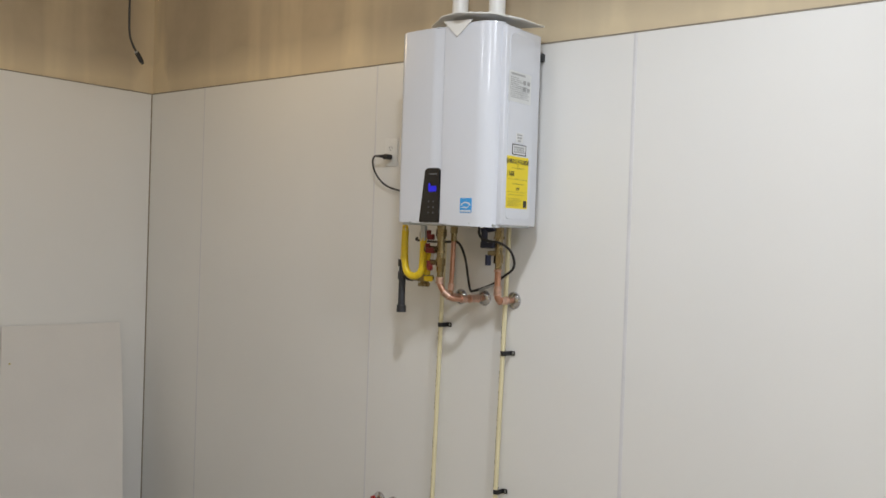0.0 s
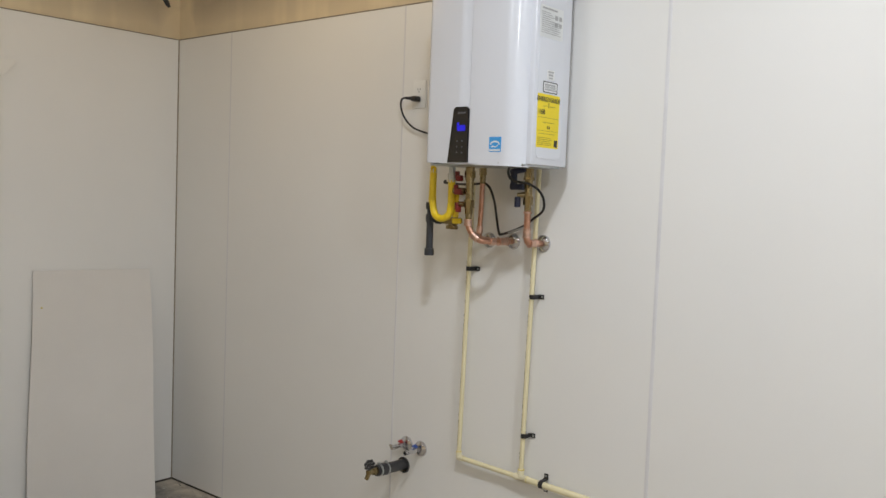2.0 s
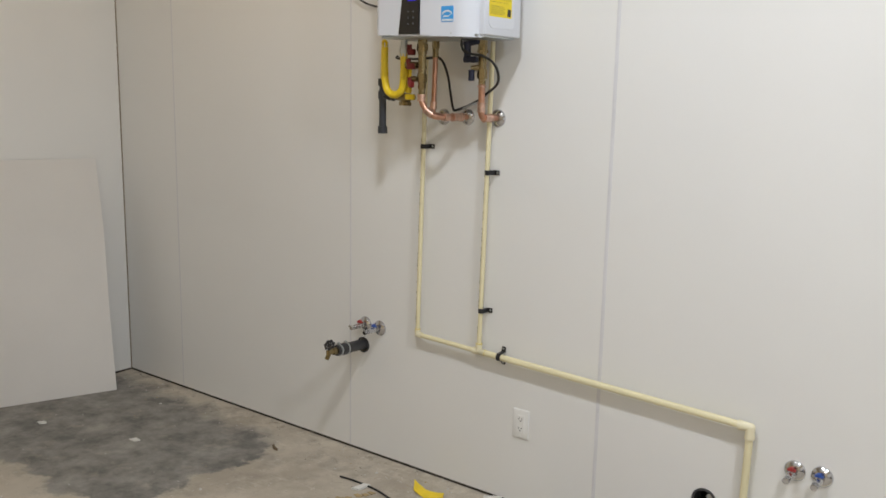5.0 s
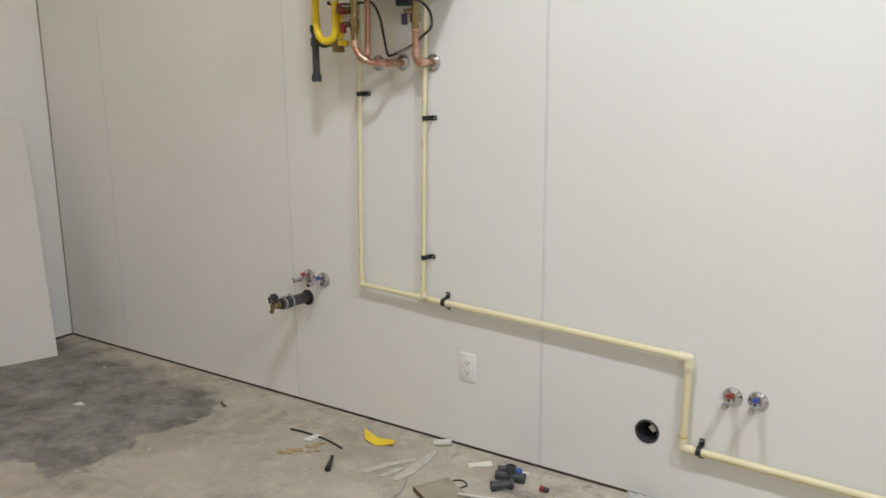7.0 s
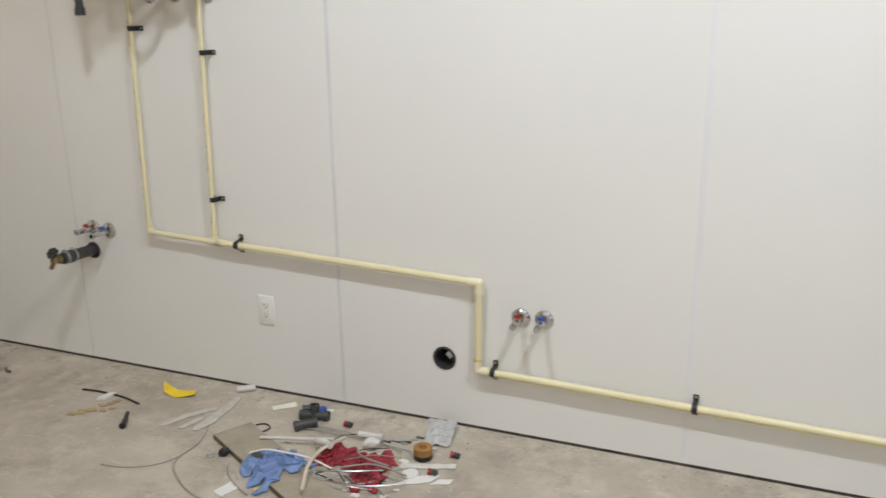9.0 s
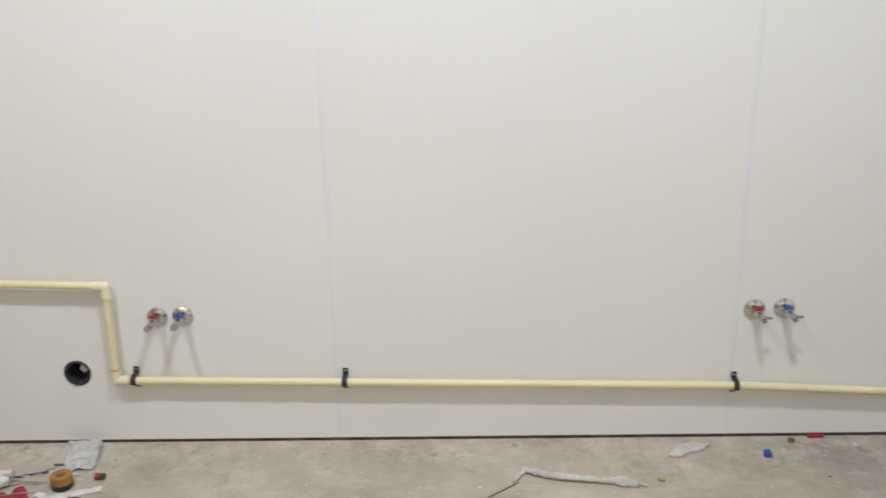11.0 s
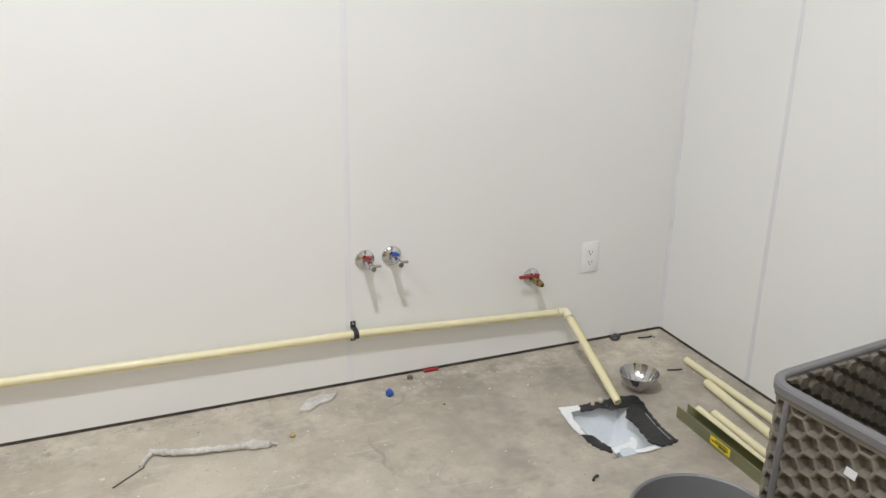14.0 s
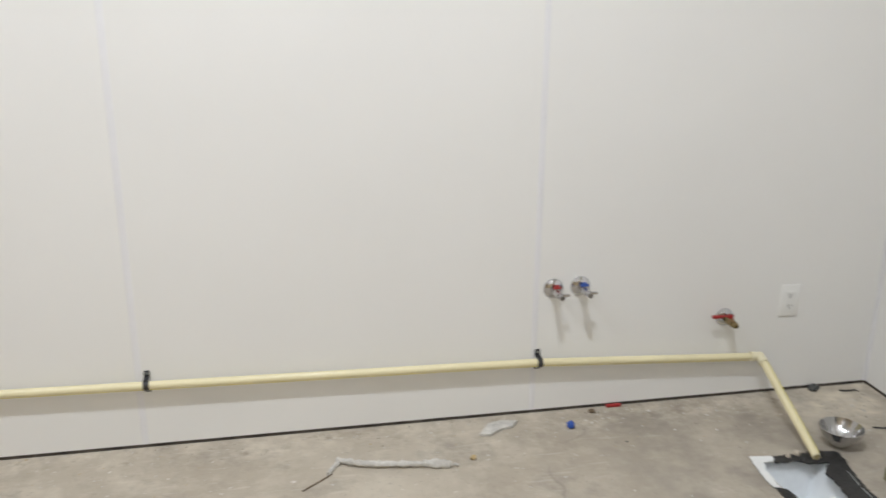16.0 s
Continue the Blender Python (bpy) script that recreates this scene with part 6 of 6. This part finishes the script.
# small pieces
lay("dark_stick", [(1.872, -0.259), (1.92, -0.252), (1.976, -0.251), (2.048, -0.254), (2.10, -0.263), (2.164, -0.281)], 0.0042, BLACK_PL, "thin dark bent strip on the floor", "strip")
flat_scrap("foil_scrap", [(1.985, -0.315), (2.015, -0.300), (2.022, -0.240), (1.995, -0.250)], 0.008, PAPER, "crumpled white wrapper on the floor", "wrapper", 2, 0.006)
for k, (x, y) in enumerate(((1.985, -0.43), (2.00, -0.40), (2.02, -0.39), (2.035, -0.378), (2.01, -0.415), (2.062, -0.315), (2.070, -0.288), (2.078, -0.370), (2.095, -0.345), (2.045, -0.335))):
    r = rngw.uniform(0.012, 0.026)
    a = rngw.uniform(0, 3)
    flat_scrap("cardboard_bit", [(x + r * math.cos(a + q), y + r * 0.7 * math.sin(a + q)) for q in (0, 1.3, 2.7, 4.4)], 0.0022, CARD, "torn bit of tan cardboard", "cardboard", k, 0.02)
bit = thing("black_clip", (2.22, -0.415, 0), "small black plastic clip on the floor", "clip")
b = bmesh.new()
cyl(b, (2.243, -0.455, 0.012), (2.215, -0.405, 0.013), 0.012, 0.009, seg=10)
cyl(b, (2.217, -0.410, 0.012), (2.197, -0.375, 0.018), 0.007, seg=10)
part("clip_body", b, BLACK_PL, bit)
b = bmesh.new()
yp = [(2.192, -0.172), (2.149, -0.114), (2.221, -0.130), (2.298, -0.112), (2.322, -0.152), (2.256, -0.188)]
prism(b, ragged(yp, 0.02, 0.001, 3), 0.002, 0.004)
for v in b.verts:
    v.co.z += 0.020 * max(0.0, (2.235 - v.co.x) / 0.09) ** 1.3 + 0.008 * max(0.0, (v.co.x - 2.28) / 0.04)
lump("yellow_card", b, YPAPER, "folded yellow card lying on the floor", "card", flat=True)
flat_scrap("white_tag", [(2.648, -0.119), (2.713, -0.052), (2.733, -0.085), (2.669, -0.145)], 0.003, mat("cream_tag", (0.78, 0.76, 0.64), 0.6), "cream paper tag on the floor", "tag", 1)
flat_scrap("white_card", [(2.795, -0.676), (2.813, -0.609), (2.855, -0.632), (2.836, -0.692)], 0.003, PAPER, "small white card on the floor", "card", 1)
crumb(2.694, -0.478, 0.017, BLACK_PL, "black_ball", "small black plastic ball beside the plank", "ball", 2, 0.9)
lay("metal_ring", [(2.660, -0.488), (2.648, -0.482), (2.638, -0.492), (2.642, -0.508), (2.656, -0.508), (2.664, -0.495)], 0.0022, STEEL, "small metal ring on the floor", "ring", "", 6)
flat_scrap("yellow_scrap", [(2.905, -0.620), (2.922, -0.600), (2.938, -0.612), (2.92, -0.632)], 0.003, YPAPER, "small yellow scrap on the floor", "scrap", 1)
for k, poly in enumerate(([(2.345, -0.392), (2.381, -0.290), (2.455, -0.195), (2.470, -0.215), (2.405, -0.305), (2.372, -0.385)], [(2.425, -0.385), (2.440, -0.30), (2.470, -0.275), (2.465, -0.31), (2.445, -0.375)], [(2.480, -0.375), (2.478, -0.18), (2.475, -0.10), (2.500, -0.10), (2.515, -0.18), (2.522, -0.30), (2.505, -0.37)])):
    flat_scrap("plaster_strip", poly, 0.004, DUST, "dusty pale strip of plaster on the floor", "plaster", 20 + k, 0.0)

# by the long wall and towards the right-hand corner
b = bmesh.new()
pts = smooth_path([(4.692, -0.195, 0.010), (4.745, -0.225, 0.013), (4.817, -0.246, 0.013), (4.90, -0.258, 0.012), (4.97, -0.268, 0.011), (5.045, -0.285, 0.008)], 10)
tube(b, pts, [0.0095 + 0.006 * noise.noise(Vector((i * 0.45, 0, 3))) + (0.005 if 38 < i < 45 else 0) - (0.005 if i > 46 else 0) for i in range(len(pts))], 10)
for v in b.verts:
    v.co += Vector((0, 0, 1)) * 0.0035 * noise.noise(v.co * 70)
    v.co.z = max(0.0005, v.co.z)
lump("plaster_stick", b, PLASTERBIT, "rough pale plaster-covered stick on the concrete", "stick")
lay("twig", [(4.585, -0.330), (4.640, -0.285), (4.672, -0.258)], 0.0022, WOOD_END, "thin dark twig on the concrete", "twig", "", 6)
lay("twig", [(4.662, -0.262), (4.680, -0.225), (4.700, -0.200)], 0.0065, PLASTERBIT, "thin pale broken twig on the concrete", "twig", "", 8)
flat_scrap("plaster_scrap", [(5.150, -0.118), (5.190, -0.062), (5.235, -0.045), (5.290, -0.058), (5.268, -0.085), (5.225, -0.098), (5.185, -0.128)], 0.007, PLASTERBIT, "broken flat piece of white plaster", "plaster", 31, 0.003)
crumb(5.451, -0.120, 0.0135, BLUE, "blue_cap", "small blue plastic cap on the concrete", "cap", 6, 0.9)
crumb(5.099, -0.249, 0.009, CARD, "brown_bit", "small brown crumb on the concrete", "crumb", 7, 0.8)
b = bmesh.new()
rbox(b, 5.615, 5.668, -0.016, -0.002, 0.0, 0.010, 0.003)
lump("red_bit", b, RED, "small red plastic piece against the wall", "scrap")
lay("dark_bit", [(5.820, -0.775), (5.832, -0.764), (5.845, -0.760)], 0.004, BLACK_PL, "small dark bit on the concrete", "scrap", "", 6)
crumb(6.389, -0.022, 0.018, GREYFIT, "dark_lump", "dark lump of dirt against the wall", "crumb", 9, 0.7)
crumb(5.555, -0.035, 0.011, WOOD_END, "dirt_lump", "brown lump of dirt near the wall", "crumb", 10, 0.6)
lay("dark_stick", [(6.475, -0.045), (6.505, -0.052), (6.535, -0.050)], 0.003, BLACK_PL, "short dark sliver in the corner", "strip", "", 6)
lay("dark_stick", [(6.42, -0.30), (6.445, -0.31), (6.47, -0.315)], 0.003, BLACK_PL, "short dark sliver on the concrete", "strip", "", 6)
lay("dark_stick", [(1.425, -0.222), (1.445, -0.236), (1.47, -0.242)], 0.006, WOOD_END, "short dark splinter on the concrete", "strip", "", 6)
flat_scrap("white_chip", [(0.880, -0.590), (0.890, -0.560), (0.925, -0.562), (0.915, -0.588)], 0.006, PAPER, "white paper chip on the dark patch", "paper", 3, 0.004)
flat_scrap("white_chip", [(0.370, -0.745), (0.385, -0.715), (0.415, -0.722), (0.400, -0.750)], 0.005, PAPER, "white chip on the dark patch", "paper", 4, 0.004)

# dust and grit over the slab, thicker along the walls
verts, faces = [], []
g = random.Random(21)


def grit(x, y, r):
    k = len(verts)
    a0 = g.uniform(0, 6.28)
    for q in range(4):
        a = a0 + 1.5708 * q
        verts.append((x + r * g.uniform(0.6, 1.3) * math.cos(a), y + r * g.uniform(0.6, 1.3) * math.sin(a), 0.0003))
    verts.append((x, y, r * g.uniform(0.5, 1.0)))
    for q in range(4):
        faces.append((k + q, k + (q + 1) % 4, k + 4))


for mat_g, count, rr, name, lab in ((PLASTERBIT, 900, (0.0012, 0.0045), "plaster_grit", "scattered white plaster grit and crumbs"), (CARD, 260, (0.001, 0.003), "brown_grit", "scattered brown dirt specks"), (GREYFIT, 260, (0.001, 0.0032), "dark_grit", "scattered dark specks of dirt")):
    verts, faces = [], []
    for _ in range(count):
        u = g.random()
        if u < 0.45:
            x, y = g.uniform(0.1, 6.5), -abs(g.gauss(0.01, 0.10)) - 0.008
        elif u < 0.65:
            x, y = g.gauss(2.75, 0.45), g.gauss(-0.35, 0.2)
        elif u < 0.71:
            x, y = 6.45 + g.gauss(0, 0.06), -0.10 - abs(g.gauss(0, 0.07))
        elif u < 0.78:
            x, y = 6.59 - abs(g.gauss(0, 0.12)), g.uniform(-1.1, -0.02)
        else:
            x, y = g.uniform(0.2, 6.5), g.uniform(-1.3, -0.05)
        if y > -0.006 or x > XR - 0.008 or (SINK[0] - 0.02 < x < SINK[1] + 0.02 and SINK[2] - 0.02 < y < SINK[3] + 0.02):
            continue
        grit(x, y, g.uniform(*rr) * (1.8 if g.random() < 0.06 else 1))
    me = bpy.data.meshes.new(name)
    me.from_pydata(verts, [], faces)
    me.materials.append(mat_g)
    tagged(new(name, me), lab, "grit", kind="stuff")

# set all loose things down on the slab
for ob in bpy.data.objects:
    if ob not in on_wall and ob.parent is None:
        ob.matrix_basis = Matrix.Translation((0, 0, ZF)) @ ob.matrix_basis
